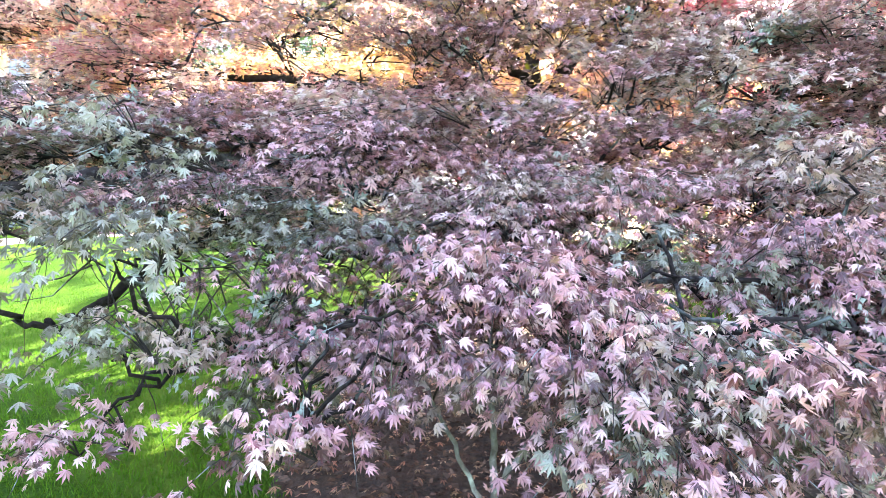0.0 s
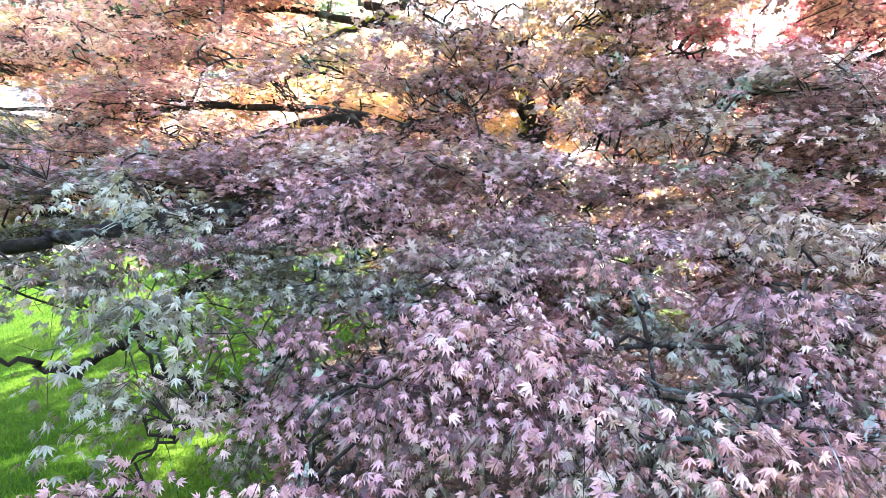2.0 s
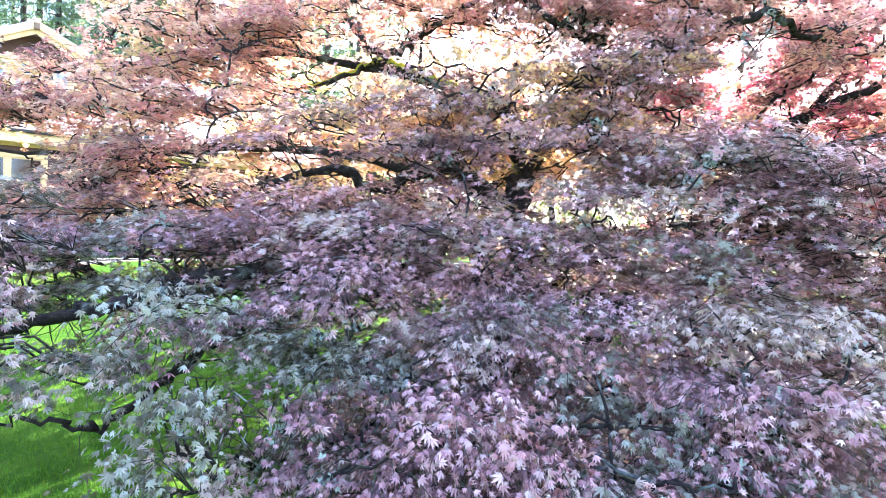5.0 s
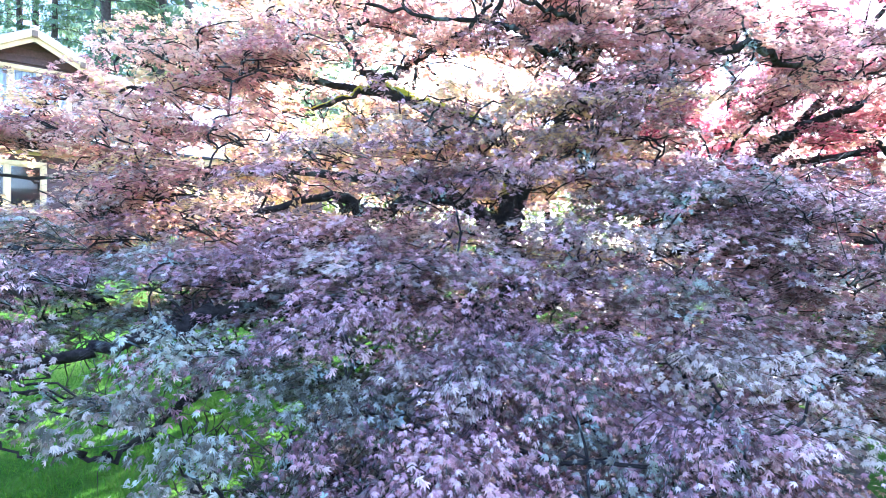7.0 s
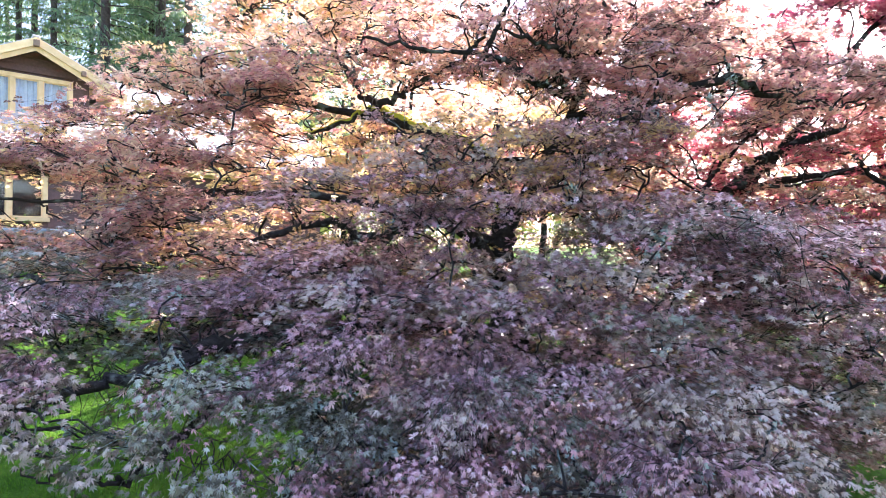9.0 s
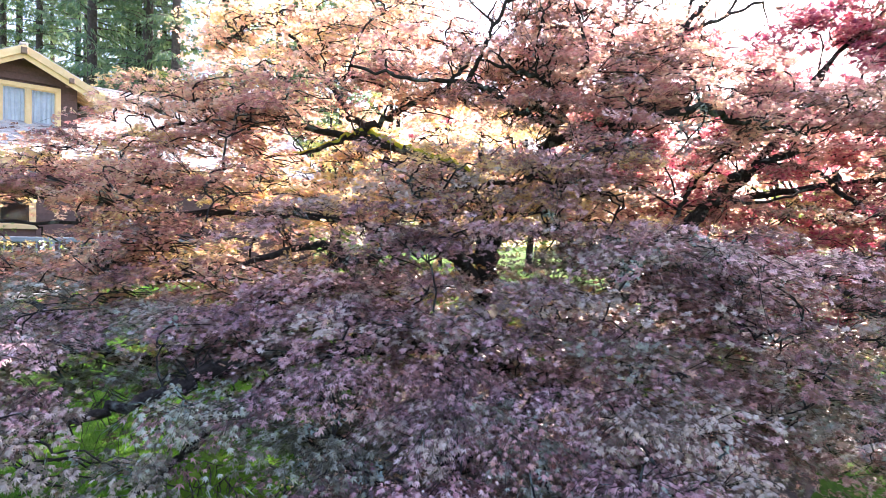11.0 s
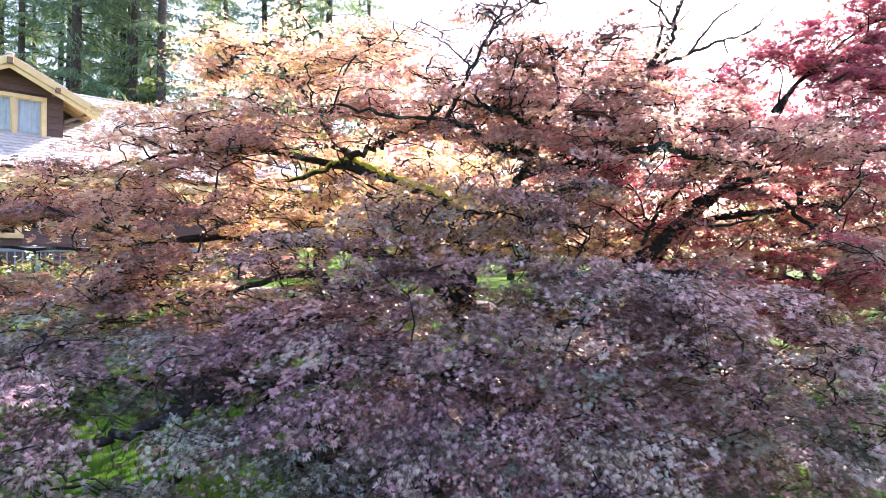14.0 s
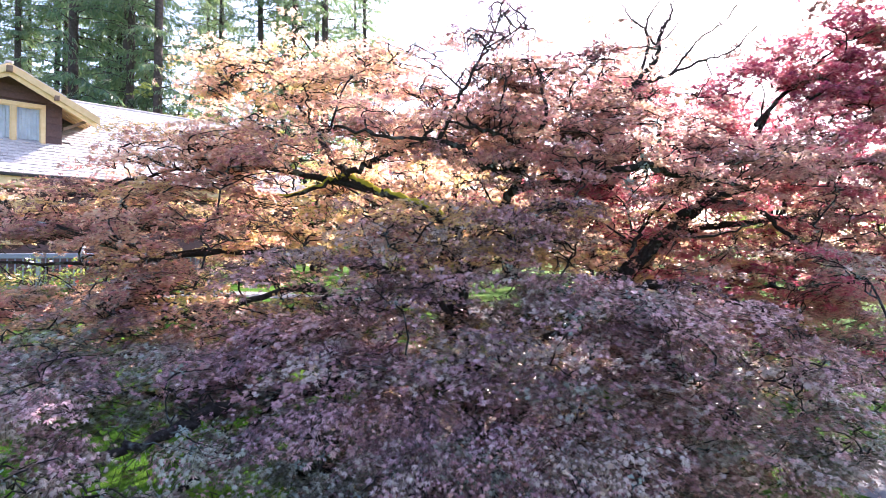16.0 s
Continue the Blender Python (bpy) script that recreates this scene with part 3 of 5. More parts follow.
LIMBS_B = [
    ([(1.0, 4.95, 0.3), (1.7, 5.2, 1.1), (2.36, 5.6, 1.72), (3.14, 6.0, 2.48), (3.55, 6.1, 2.85), (3.98, 6.2, 3.24), (4.36, 6.2, 3.46), (4.9, 6.0, 3.7)], 0.13, 0.05),
    ([(2.7, 5.75, 2.05), (3.33, 5.6, 2.33), (3.77, 5.5, 2.29), (4.13, 5.4, 2.10), (4.55, 5.3, 2.08), (4.83, 5.3, 1.92), (5.09, 5.2, 1.73), (5.46, 5.0, 1.31)], 0.055, 0.028),
    ([(3.0, 5.95, 2.4), (3.25, 6.0, 2.92), (3.43, 6.0, 3.21), (3.79, 6.0, 3.55), (3.94, 6.0, 3.8)], 0.035, 0.012),
    ([(3.2, 6.0, 2.5), (3.54, 6.0, 2.90), (4.33, 6.0, 2.97), (5.0, 6.0, 3.17)], 0.03, 0.012),
    ([(4.36, 6.2, 3.46), (4.92, 6.0, 3.36), (5.31, 6.0, 3.03), (5.77, 6.0, 2.81), (6.29, 6.0, 2.67)], 0.04, 0.015),
    ([(0.74, 4.9, 2.6), (0.38, 4.4, 2.90), (0.88, 4.4, 2.98), (1.22, 4.4, 2.86), (1.42, 4.4, 2.74)], 0.04, 0.014),
    ([(-0.62, 4.6, 4.03), (-1.14, 5.0, 4.02), (-1.49, 5.2, 4.03)], 0.022, 0.008),
    ([(0.75, 4.85, 1.75), (0.4, 4.4, 2.25), (0.0, 4.1, 2.42), (-0.5, 3.95, 2.25), (-0.85, 3.9, 2.4), (-1.5, 3.86, 2.2), (-2.2, 3.8, 2.05)], 0.075, 0.012),
    ([(0.85, 4.8, 1.2), (0.2, 3.9, 1.5), (-0.6, 3.1, 1.62), (-1.09, 2.6, 1.63), (-1.30, 2.4, 1.55), (-1.48, 2.2, 1.51), (-1.79, 2.05, 1.42), (-2.05, 1.95, 1.28), (-2.25, 1.9, 1.22)], 0.075, 0.006),
    ([(-0.75, 2.95, 1.60), (-1.01, 2.70, 1.38), (-1.23, 2.50, 1.21), (-1.35, 2.40, 1.07), (-1.50, 2.30, 0.96), (-1.61, 2.20, 0.93), (-1.80, 2.10, 0.99), (-2.0, 2.05, 1.05)], 0.036, 0.004),
    ([(-0.6, 3.1, 1.62), (-1.4, 3.2, 1.60), (-2.06, 3.2, 1.52), (-2.44, 3.2, 1.77), (-2.78, 3.2, 1.95)], 0.055, 0.018),
    ([(0.85, 4.85, 1.4), (0.7, 3.9, 1.8), (0.5, 3.0, 1.75), (0.3, 2.3, 1.45), (0.2, 1.7, 1.1)], 0.07, 0.012),
    ([(1.0, 4.85, 1.4), (1.6, 4.0, 1.9), (2.1, 3.2, 1.95), (2.4, 2.5, 1.6)], 0.07, 0.012),
    ([(0.75, 4.9, 2.2), (-0.6, 4.9, 2.6), (-1.9, 4.8, 2.7), (-3.2, 4.7, 2.55)], 0.06, 0.012),
    ([(1.30, 4.6, 3.4), (1.9, 4.4, 3.5), (2.46, 3.9, 3.62), (2.9, 4.2, 3.55), (3.8, 4.5, 3.5)], 0.05, 0.014),
    ([(-0.1, 5.0, 3.38), (-1.2, 5.1, 3.6), (-2.2, 5.0, 3.65), (-3.2, 4.8, 3.35)], 0.045, 0.012),
    ([(-0.56, 5.0, 3.58), (-0.95, 5.5, 4.1), (-1.4, 5.8, 4.7), (-1.9, 5.9, 5.1)], 0.045, 0.010),
    ([(-1.9, 4.8, 2.7), (-3.0, 4.5, 2.55), (-4.3, 4.3, 2.6)], 0.03, 0.010),
    ([(1.9, 4.45, 3.5), (2.0, 5.0, 4.2), (2.44, 5.2, 4.49), (2.60, 5.3, 4.70), (2.95, 5.4, 4.75), (3.15, 5.6, 4.6)], 0.055, 0.02),
    ([(0.46, 4.1, 3.84), (0.58, 4.0, 4.1), (0.68, 3.9, 4.28), (0.81, 3.9, 4.56), (0.97, 3.9, 4.86), (1.05, 3.9, 5.25), (1.0, 3.9, 5.5)], 0.022, 0.004),
    ([(2.85, 5.3, 4.74), (3.13, 5.2, 5.05), (3.19, 5.2, 5.40), (3.28, 5.2, 5.55), (3.36, 5.2, 5.9)], 0.034, 0.010),
    ([(3.15, 5.2, 5.22), (2.98, 5.2, 5.45), (2.77, 5.2, 5.62), (2.66, 5.2, 5.85)], 0.016, 0.005),
    ([(2.80, 5.3, 4.74), (3.34, 5.2, 4.92), (3.75, 5.2, 5.10), (4.05, 5.2, 5.20), (4.47, 5.2, 5.6)], 0.024, 0.006),
    ([(3.34, 5.2, 4.92), (3.62, 5.2, 5.3), (3.95, 5.1, 5.55), (4.08, 5.1, 5.75)], 0.016, 0.005),
    ([(2.1, 5.1, 4.3), (2.0, 4.9, 4.6), (2.25, 4.9, 4.9), (2.4, 4.9, 5.15)], 0.014, 0.004),
    ([(0.68, 3.9, 4.28), (0.42, 3.9, 4.5), (0.2, 3.9, 4.62)], 0.010, 0.003),
    ([(0.90, 3.9, 4.7), (1.2, 3.9, 4.9), (1.36, 3.9, 5.1)], 0.009, 0.003),
]
# on the right, paler rose and tan kinds put extra light into the colour
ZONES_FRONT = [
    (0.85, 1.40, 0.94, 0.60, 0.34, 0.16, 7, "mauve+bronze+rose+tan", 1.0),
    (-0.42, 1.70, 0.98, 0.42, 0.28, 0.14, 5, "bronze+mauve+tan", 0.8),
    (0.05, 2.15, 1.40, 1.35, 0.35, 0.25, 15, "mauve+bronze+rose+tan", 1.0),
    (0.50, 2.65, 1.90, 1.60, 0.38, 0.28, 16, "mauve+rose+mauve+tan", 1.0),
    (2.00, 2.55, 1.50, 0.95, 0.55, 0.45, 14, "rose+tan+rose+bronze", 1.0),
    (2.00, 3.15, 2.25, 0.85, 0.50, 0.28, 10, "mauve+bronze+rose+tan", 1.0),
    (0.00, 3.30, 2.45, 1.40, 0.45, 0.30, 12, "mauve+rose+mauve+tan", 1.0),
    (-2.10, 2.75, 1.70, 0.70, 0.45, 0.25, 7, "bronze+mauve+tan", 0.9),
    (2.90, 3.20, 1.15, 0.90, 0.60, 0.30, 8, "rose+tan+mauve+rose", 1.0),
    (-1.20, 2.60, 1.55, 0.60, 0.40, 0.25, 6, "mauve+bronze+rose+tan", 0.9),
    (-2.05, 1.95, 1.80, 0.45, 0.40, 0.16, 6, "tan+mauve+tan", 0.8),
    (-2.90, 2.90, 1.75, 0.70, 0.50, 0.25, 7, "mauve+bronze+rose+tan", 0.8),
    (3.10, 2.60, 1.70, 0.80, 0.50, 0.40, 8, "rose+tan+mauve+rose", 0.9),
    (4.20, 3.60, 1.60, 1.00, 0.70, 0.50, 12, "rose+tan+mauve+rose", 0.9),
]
ZONES_RIGHT = [
    (4.40, 4.60, 2.45, 1.00, 0.70, 0.50, 12, "blush+tan+crimson", 0.66),
    (4.40, 4.90, 3.60, 0.90, 0.70, 0.50, 9, "blush+amber+rose", 0.8),
    (-2.40, 3.50, 2.20, 0.80, 0.40, 0.20, 8, "tan+amber+rose", 0.7),
    (1.30, 3.20, 3.08, 0.45, 0.35, 0.22, 5, "mauve+rose", 0.9),
    (1.15, 1.75, 1.28, 0.55, 0.32, 0.20, 8, "mauve+rose+mauve+tan", 0.9),
    (-0.40, 1.20, 0.82, 0.07, 0.06, 0.03, 1, "mauve", 0.8),
    (-1.02, 1.42, 0.86, 0.10, 0.08, 0.03, 1, "mauve", 0.7),
    (-1.90, 3.95, 2.40, 0.90, 0.40, 0.20, 9, "rust+gold+rust", 0.7),
    (-4.20, 4.40, 2.75, 0.80, 0.60, 0.45, 9, "amber+gold", 0.48),
    (-3.60, 3.60, 2.00, 0.80, 0.50, 0.25, 8, "tan+amber+rose", 0.7),
    (0.60, 4.60, 4.80, 1.30, 0.60, 0.35, 9, "amber+blush+rose", 0.35),
    (2.60, 5.60, 5.10, 0.90, 0.50, 0.35, 6, "blush+rose+blush+tan", 0.3),
    (-1.20, 4.95, 3.00, 0.90, 0.45, 0.28, 8, "amber+amber+gold", 0.48),
    (2.60, 5.90, 3.00, 1.30, 0.60, 0.70, 13, "amber+amber+rose", 0.53),
]
# amber and gold leaves; their choice also paints the crown's sunlit top and left
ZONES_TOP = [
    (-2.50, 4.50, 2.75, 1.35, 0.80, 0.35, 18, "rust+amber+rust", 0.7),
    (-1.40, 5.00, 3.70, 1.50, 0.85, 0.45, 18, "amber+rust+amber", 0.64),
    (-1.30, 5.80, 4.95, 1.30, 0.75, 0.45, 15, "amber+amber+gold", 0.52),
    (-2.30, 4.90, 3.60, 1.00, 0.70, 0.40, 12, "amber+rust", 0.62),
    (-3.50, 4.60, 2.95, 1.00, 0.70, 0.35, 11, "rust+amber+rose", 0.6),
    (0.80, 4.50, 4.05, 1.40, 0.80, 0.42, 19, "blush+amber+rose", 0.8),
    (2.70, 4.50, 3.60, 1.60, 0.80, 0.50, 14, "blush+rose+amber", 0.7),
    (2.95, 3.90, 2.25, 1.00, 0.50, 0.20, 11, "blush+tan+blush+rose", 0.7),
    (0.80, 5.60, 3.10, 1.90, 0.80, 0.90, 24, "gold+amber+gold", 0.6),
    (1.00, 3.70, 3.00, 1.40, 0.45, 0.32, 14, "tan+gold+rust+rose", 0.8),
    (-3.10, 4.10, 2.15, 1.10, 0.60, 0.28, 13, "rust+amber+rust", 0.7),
    (-1.70, 3.40, 1.95, 0.90, 0.40, 0.22, 8, "mauve+rose+mauve+tan", 0.8),
    (-0.80, 3.00, 1.95, 1.10, 0.40, 0.22, 9, "mauve+rose+mauve+tan", 0.8),
    (-0.30, 2.70, 1.25, 1.10, 0.40, 0.25, 8, "bronze+mauve+tan", 0.7),
    (0.88, 3.90, 4.75, 0.26, 0.20, 0.45, 5, "plum", 0.5),
    (-0.40, 3.45, 2.05, 1.20, 0.40, 0.18, 10, "mauve+rose+mauve+tan", 0.8),
    (1.70, 5.00, 4.60, 1.50, 0.70, 0.35, 13, "blush+amber+rose", 0.6),
]
ZONES_MORE = [
    (-1.80, 4.95, 2.95, 0.80, 0.40, 0.22, 9, "rust+gold+amber", 0.75),
    (3.80, 6.60, 3.80, 0.80, 0.40, 0.40, 8, "crimson+rust+rose", 0.8),
    (-1.10, 4.60, 2.02, 0.90, 0.40, 0.14, 7, "rust+mauve+gold", 0.8),
    (1.30, 4.40, 1.92, 0.80, 0.40, 0.17, 7, "gold+rose+tan", 0.8),
    (-0.10, 4.50, 2.05, 0.60, 0.40, 0.12, 4, "rose+tan+gold", 0.8),
    (3.00, 7.20, 4.30, 0.90, 0.40, 0.50, 8, "crimson+blush", 0.6),
    (-1.20, 6.80, 3.95, 1.00, 0.40, 0.50, 8, "amber+gold", 0.6),
    (-0.90, 5.70, 2.85, 1.00, 0.40, 0.30, 8, "gold+amber+gold", 0.6),
    (1.70, 2.80, 2.28, 0.60, 0.30, 0.13, 7, "mauve+rose+tan", 0.9),
    (-0.25, 1.55, 0.92, 0.30, 0.12, 0.07, 3, "mauve+rose", 0.8),
    (2.00, 4.90, 4.75, 0.70, 0.40, 0.20, 6, "plum+rust+rose", 0.6),
    (3.30, 5.60, 4.70, 0.80, 0.40, 0.25, 7, "rose+crimson+rust", 0.6),
    (3.30, 3.10, 0.92, 0.70, 0.50, 0.18, 7, "rose+tan+bronze", 0.9),
    (2.40, 2.80, 2.12, 0.70, 0.35, 0.16, 8, "mauve+rose+tan", 0.9),
    (-1.90, 1.65, 1.50, 0.35, 0.30, 0.12, 5, "tan+mauve+tan", 0.8),
    (-1.25, 1.60, 1.44, 0.35, 0.18, 0.05, 2, "bronze+tan", 0.8),
    (-2.70, 2.20, 1.72, 0.45, 0.40, 0.14, 4, "tan+rose+tan", 0.8),
    (0.95, 3.95, 3.05, 0.55, 0.30, 0.28, 7, "gold+gold+rose", 0.7),
    (1.30, 4.20, 2.65, 0.70, 0.30, 0.22, 8, "gold+tan+gold", 0.7),
    (-0.20, 6.90, 3.95, 1.20, 0.40, 0.55, 11, "gold+amber+blush", 0.6),
    (1.60, 6.90, 3.80, 1.00, 0.40, 0.55, 10, "blush+crimson+gold", 0.6),
    (3.20, 7.00, 3.20, 1.20, 0.40, 0.60, 11, "blush+amber+crimson", 0.6),
    (4.80, 6.90, 2.90, 1.20, 0.40, 0.70, 11, "blush+amber+crimson", 0.6),
    (-2.10, 6.60, 3.30, 1.20, 0.40, 0.40, 8, "amber+gold", 0.5),
    (0.00, 3.60, 2.74, 0.90, 0.35, 0.16, 7, "tan+gold+rust", 0.8),
    (1.90, 4.00, 3.70, 1.00, 0.50, 0.25, 6, "rust+rose+blush", 0.8),
    (3.20, 2.30, 1.29, 0.42, 0.25, 0.21, 4, "rose+tan+bronze", 0.9),
    (3.84, 3.00, 1.54, 0.50, 0.30, 0.23, 4, "rose+tan+mauve", 0.9),
    (1.08, 3.95, 4.90, 0.28, 0.20, 0.30, 4, "plum+rose", 0.5),
    (3.39, 5.40, 5.09, 0.55, 0.20, 0.35, 3, "rose+blush", 0.35),
    (-1.86, 6.00, 1.57, 1.66, 0.40, 0.29, 9, "mauve+rose+amber", 0.9),
    (1.14, 6.20, 1.59, 1.70, 0.40, 0.35, 11, "rose+amber+mauve", 0.9),
    (3.99, 6.00, 1.51, 1.66, 0.40, 0.38, 10, "blush+crimson+blush", 0.79),
    (0.76, 4.60, 1.22, 1.59, 0.40, 0.25, 8, "mauve+rose+tan", 0.9),
    (-1.22, 1.60, 1.24, 0.15, 0.12, 0.03, 1, "tan+bronze", 0.7),
    (-0.80, 1.42, 1.18, 0.18, 0.15, 0.06, 2, "bronze+tan", 0.8),
    (0.39, 3.40, 1.68, 0.83, 0.30, 0.21, 6, "rose+mauve", 0.9),
    (1.97, 3.40, 1.67, 0.83, 0.30, 0.21, 5, "rose+tan+mauve", 0.9),
    (2.07, 5.30, 4.45, 1.02, 0.40, 0.24, 8, "rose+blush+amber", 0.9),
    (3.46, 5.40, 4.28, 0.97, 0.40, 0.28, 9, "blush+rose+crimson", 0.9),
    (-2.37, 5.90, 5.01, 0.48, 0.40, 0.41, 5, "amber+gold", 0.64),
    (-1.05, 6.00, 5.21, 1.05, 0.40, 0.26, 7, "amber+gold", 0.7),
    (1.13, 4.60, 4.67, 0.43, 0.30, 0.25, 3, "rose+blush", 0.4),
    (4.99, 5.60, 3.49, 0.86, 0.40, 0.36, 7, "crimson+rose", 0.8),
    (-1.74, 6.40, 2.63, 2.06, 0.40, 0.28, 11, "gold+amber", 0.64),
    (1.58, 6.50, 2.75, 1.93, 0.40, 0.44, 13, "gold+amber+amber", 0.8),
    (0.13, 6.50, 3.55, 1.93, 0.40, 0.44, 11, "gold+amber+rose", 0.7),
    (4.49, 6.50, 2.67, 1.93, 0.40, 0.48, 13, "crimson+amber+gold", 0.7),
    (1.99, 5.00, 1.96, 1.31, 0.40, 0.29, 8, "tan+rose+gold", 0.8),
    (-0.50, 4.00, 1.88, 1.22, 0.40, 0.22, 9, "mauve+rose+tan", 0.8),
    (2.85, 4.20, 1.82, 1.15, 0.40, 0.23, 8, "blush+tan+rose", 0.7),
    (-2.21, 3.00, 1.89, 0.91, 0.40, 0.20, 8, "tan+mauve+bronze", 0.9),
    (-1.10, 2.90, 1.85, 0.66, 0.40, 0.18, 6, "tan+mauve+rose", 0.9),
    (2.79, 3.30, 1.77, 0.97, 0.40, 0.22, 7, "rose+tan+mauve", 0.9),
    (2.86, 2.60, 1.40, 0.83, 0.40, 0.21, 6, "rose+tan+bronze", 0.9),
    (-0.56, 5.50, 4.77, 1.19, 0.60, 0.39, 13, "amber+amber+rose", 0.62),
    (-2.19, 5.90, 4.94, 0.59, 0.50, 0.37, 5, "amber", 0.48),
    (0.60, 5.00, 4.39, 1.11, 0.60, 0.33, 13, "amber+rose+blush", 0.6),
    (1.68, 4.80, 4.13, 1.20, 0.60, 0.30, 13, "rose+blush+amber", 0.62),
    (2.98, 4.80, 3.92, 1.20, 0.60, 0.35, 9, "blush+rose+blush", 0.62),
    (4.65, 5.20, 3.94, 1.08, 0.60, 0.40, 10, "blush+crimson+rose", 0.6),
    (5.61, 5.40, 3.04, 0.83, 0.60, 0.48, 9, "crimson+rose+amber", 0.53),
    (2.65, 6.00, 3.06, 1.35, 0.50, 0.53, 10, "amber+gold+crimson", 0.53),
    (-2.48, 4.90, 3.32, 1.41, 0.60, 0.26, 13, "rust+amber+gold", 0.62),
    (-2.06, 5.10, 3.92, 1.13, 0.50, 0.27, 9, "amber+gold", 0.48),
    (0.62, 5.30, 2.89, 1.57, 0.50, 0.51, 12, "gold+gold+amber", 0.6),
    (-0.92, 5.20, 3.16, 1.08, 0.50, 0.34, 9, "gold+amber+rose", 0.6),
    (-3.23, 4.60, 2.28, 0.98, 0.50, 0.21, 8, "rust+amber+tan", 0.72),
    (-2.12, 4.30, 2.19, 0.87, 0.40, 0.17, 6, "rust+gold", 0.72),
    (3.64, 4.90, 2.10, 1.16, 0.50, 0.26, 8, "blush+crimson+blush", 0.79),
    (5.14, 4.80, 1.97, 0.70, 0.50, 0.38, 7, "blush+rose", 0.79),
    # single gold tufts: sun dapples of the lower crown painted as leaf colour
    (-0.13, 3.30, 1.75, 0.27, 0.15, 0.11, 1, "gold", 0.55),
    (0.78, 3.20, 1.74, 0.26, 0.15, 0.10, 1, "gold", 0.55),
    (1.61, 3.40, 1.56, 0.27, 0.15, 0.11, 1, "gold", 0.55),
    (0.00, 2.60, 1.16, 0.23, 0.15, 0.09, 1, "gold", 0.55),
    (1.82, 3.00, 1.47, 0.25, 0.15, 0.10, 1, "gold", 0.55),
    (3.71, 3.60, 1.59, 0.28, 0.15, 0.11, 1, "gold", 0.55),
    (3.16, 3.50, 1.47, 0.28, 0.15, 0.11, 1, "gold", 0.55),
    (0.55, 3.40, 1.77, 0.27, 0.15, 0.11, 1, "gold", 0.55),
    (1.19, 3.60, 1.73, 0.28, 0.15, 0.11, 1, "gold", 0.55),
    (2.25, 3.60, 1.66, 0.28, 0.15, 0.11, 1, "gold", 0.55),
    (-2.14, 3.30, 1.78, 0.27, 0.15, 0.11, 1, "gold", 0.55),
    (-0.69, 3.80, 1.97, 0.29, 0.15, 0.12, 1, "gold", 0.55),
    (-2.00, 6.60, 3.90, 0.80, 0.40, 0.45, 9, "amber+rust+gold", 0.7),
    (-1.00, 6.50, 4.15, 0.70, 0.40, 0.35, 7, "amber+gold", 0.7),
]
# open places in the crown, where limbs show
GAPS = [
    (-3.11, 3.70, 2.57, 0.50, 0.70, 0.30), (-3.83, 4.70, 2.66, 0.50, 0.70, 0.30),
    (2.95, 4.40, 2.90, 0.66, 1.40, 0.40), (2.90, 3.90, 2.46, 0.45, 0.90, 0.20), (3.60, 3.90, 2.25, 0.50, 0.90, 0.24), (4.20, 4.10, 1.95, 0.50, 0.80, 0.25), (-0.35, 4.70, 3.50, 0.70, 0.60, 0.28),
    (0.95, 3.60, 3.40, 0.40, 0.50, 0.22), (-0.90, 3.55, 2.38, 0.90, 0.65, 0.14), (-3.75, 4.30, 2.45, 0.75, 0.90, 0.20), (-1.60, 2.20, 1.46, 0.34, 0.50, 0.28), (-1.60, 2.20, 0.90, 0.70, 0.95, 0.62), (4.55, 4.60, 2.05, 0.95, 0.85, 0.26),
    (1.38, 3.00, 1.90, 0.28, 0.50, 0.14), (1.85, 4.50, 1.70, 0.34, 0.50, 0.18), (2.20, 5.70, 1.55, 0.45, 0.60, 0.26),
]
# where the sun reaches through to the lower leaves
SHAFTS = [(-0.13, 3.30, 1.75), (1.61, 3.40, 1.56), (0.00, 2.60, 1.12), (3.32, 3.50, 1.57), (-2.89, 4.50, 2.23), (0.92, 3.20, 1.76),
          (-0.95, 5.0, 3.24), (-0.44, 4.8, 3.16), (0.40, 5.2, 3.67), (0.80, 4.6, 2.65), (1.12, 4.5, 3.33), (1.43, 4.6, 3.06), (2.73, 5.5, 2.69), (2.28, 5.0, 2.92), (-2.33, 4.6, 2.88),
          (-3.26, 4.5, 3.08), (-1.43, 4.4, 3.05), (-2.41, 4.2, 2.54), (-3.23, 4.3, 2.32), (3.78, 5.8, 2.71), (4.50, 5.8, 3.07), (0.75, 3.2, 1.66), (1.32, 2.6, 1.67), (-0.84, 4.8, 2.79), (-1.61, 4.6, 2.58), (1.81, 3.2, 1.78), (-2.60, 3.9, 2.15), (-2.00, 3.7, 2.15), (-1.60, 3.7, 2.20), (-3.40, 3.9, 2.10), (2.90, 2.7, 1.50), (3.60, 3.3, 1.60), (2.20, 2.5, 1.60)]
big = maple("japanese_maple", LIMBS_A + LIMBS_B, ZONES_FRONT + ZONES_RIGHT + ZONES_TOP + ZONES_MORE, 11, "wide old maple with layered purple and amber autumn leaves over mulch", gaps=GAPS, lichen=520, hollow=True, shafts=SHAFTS)


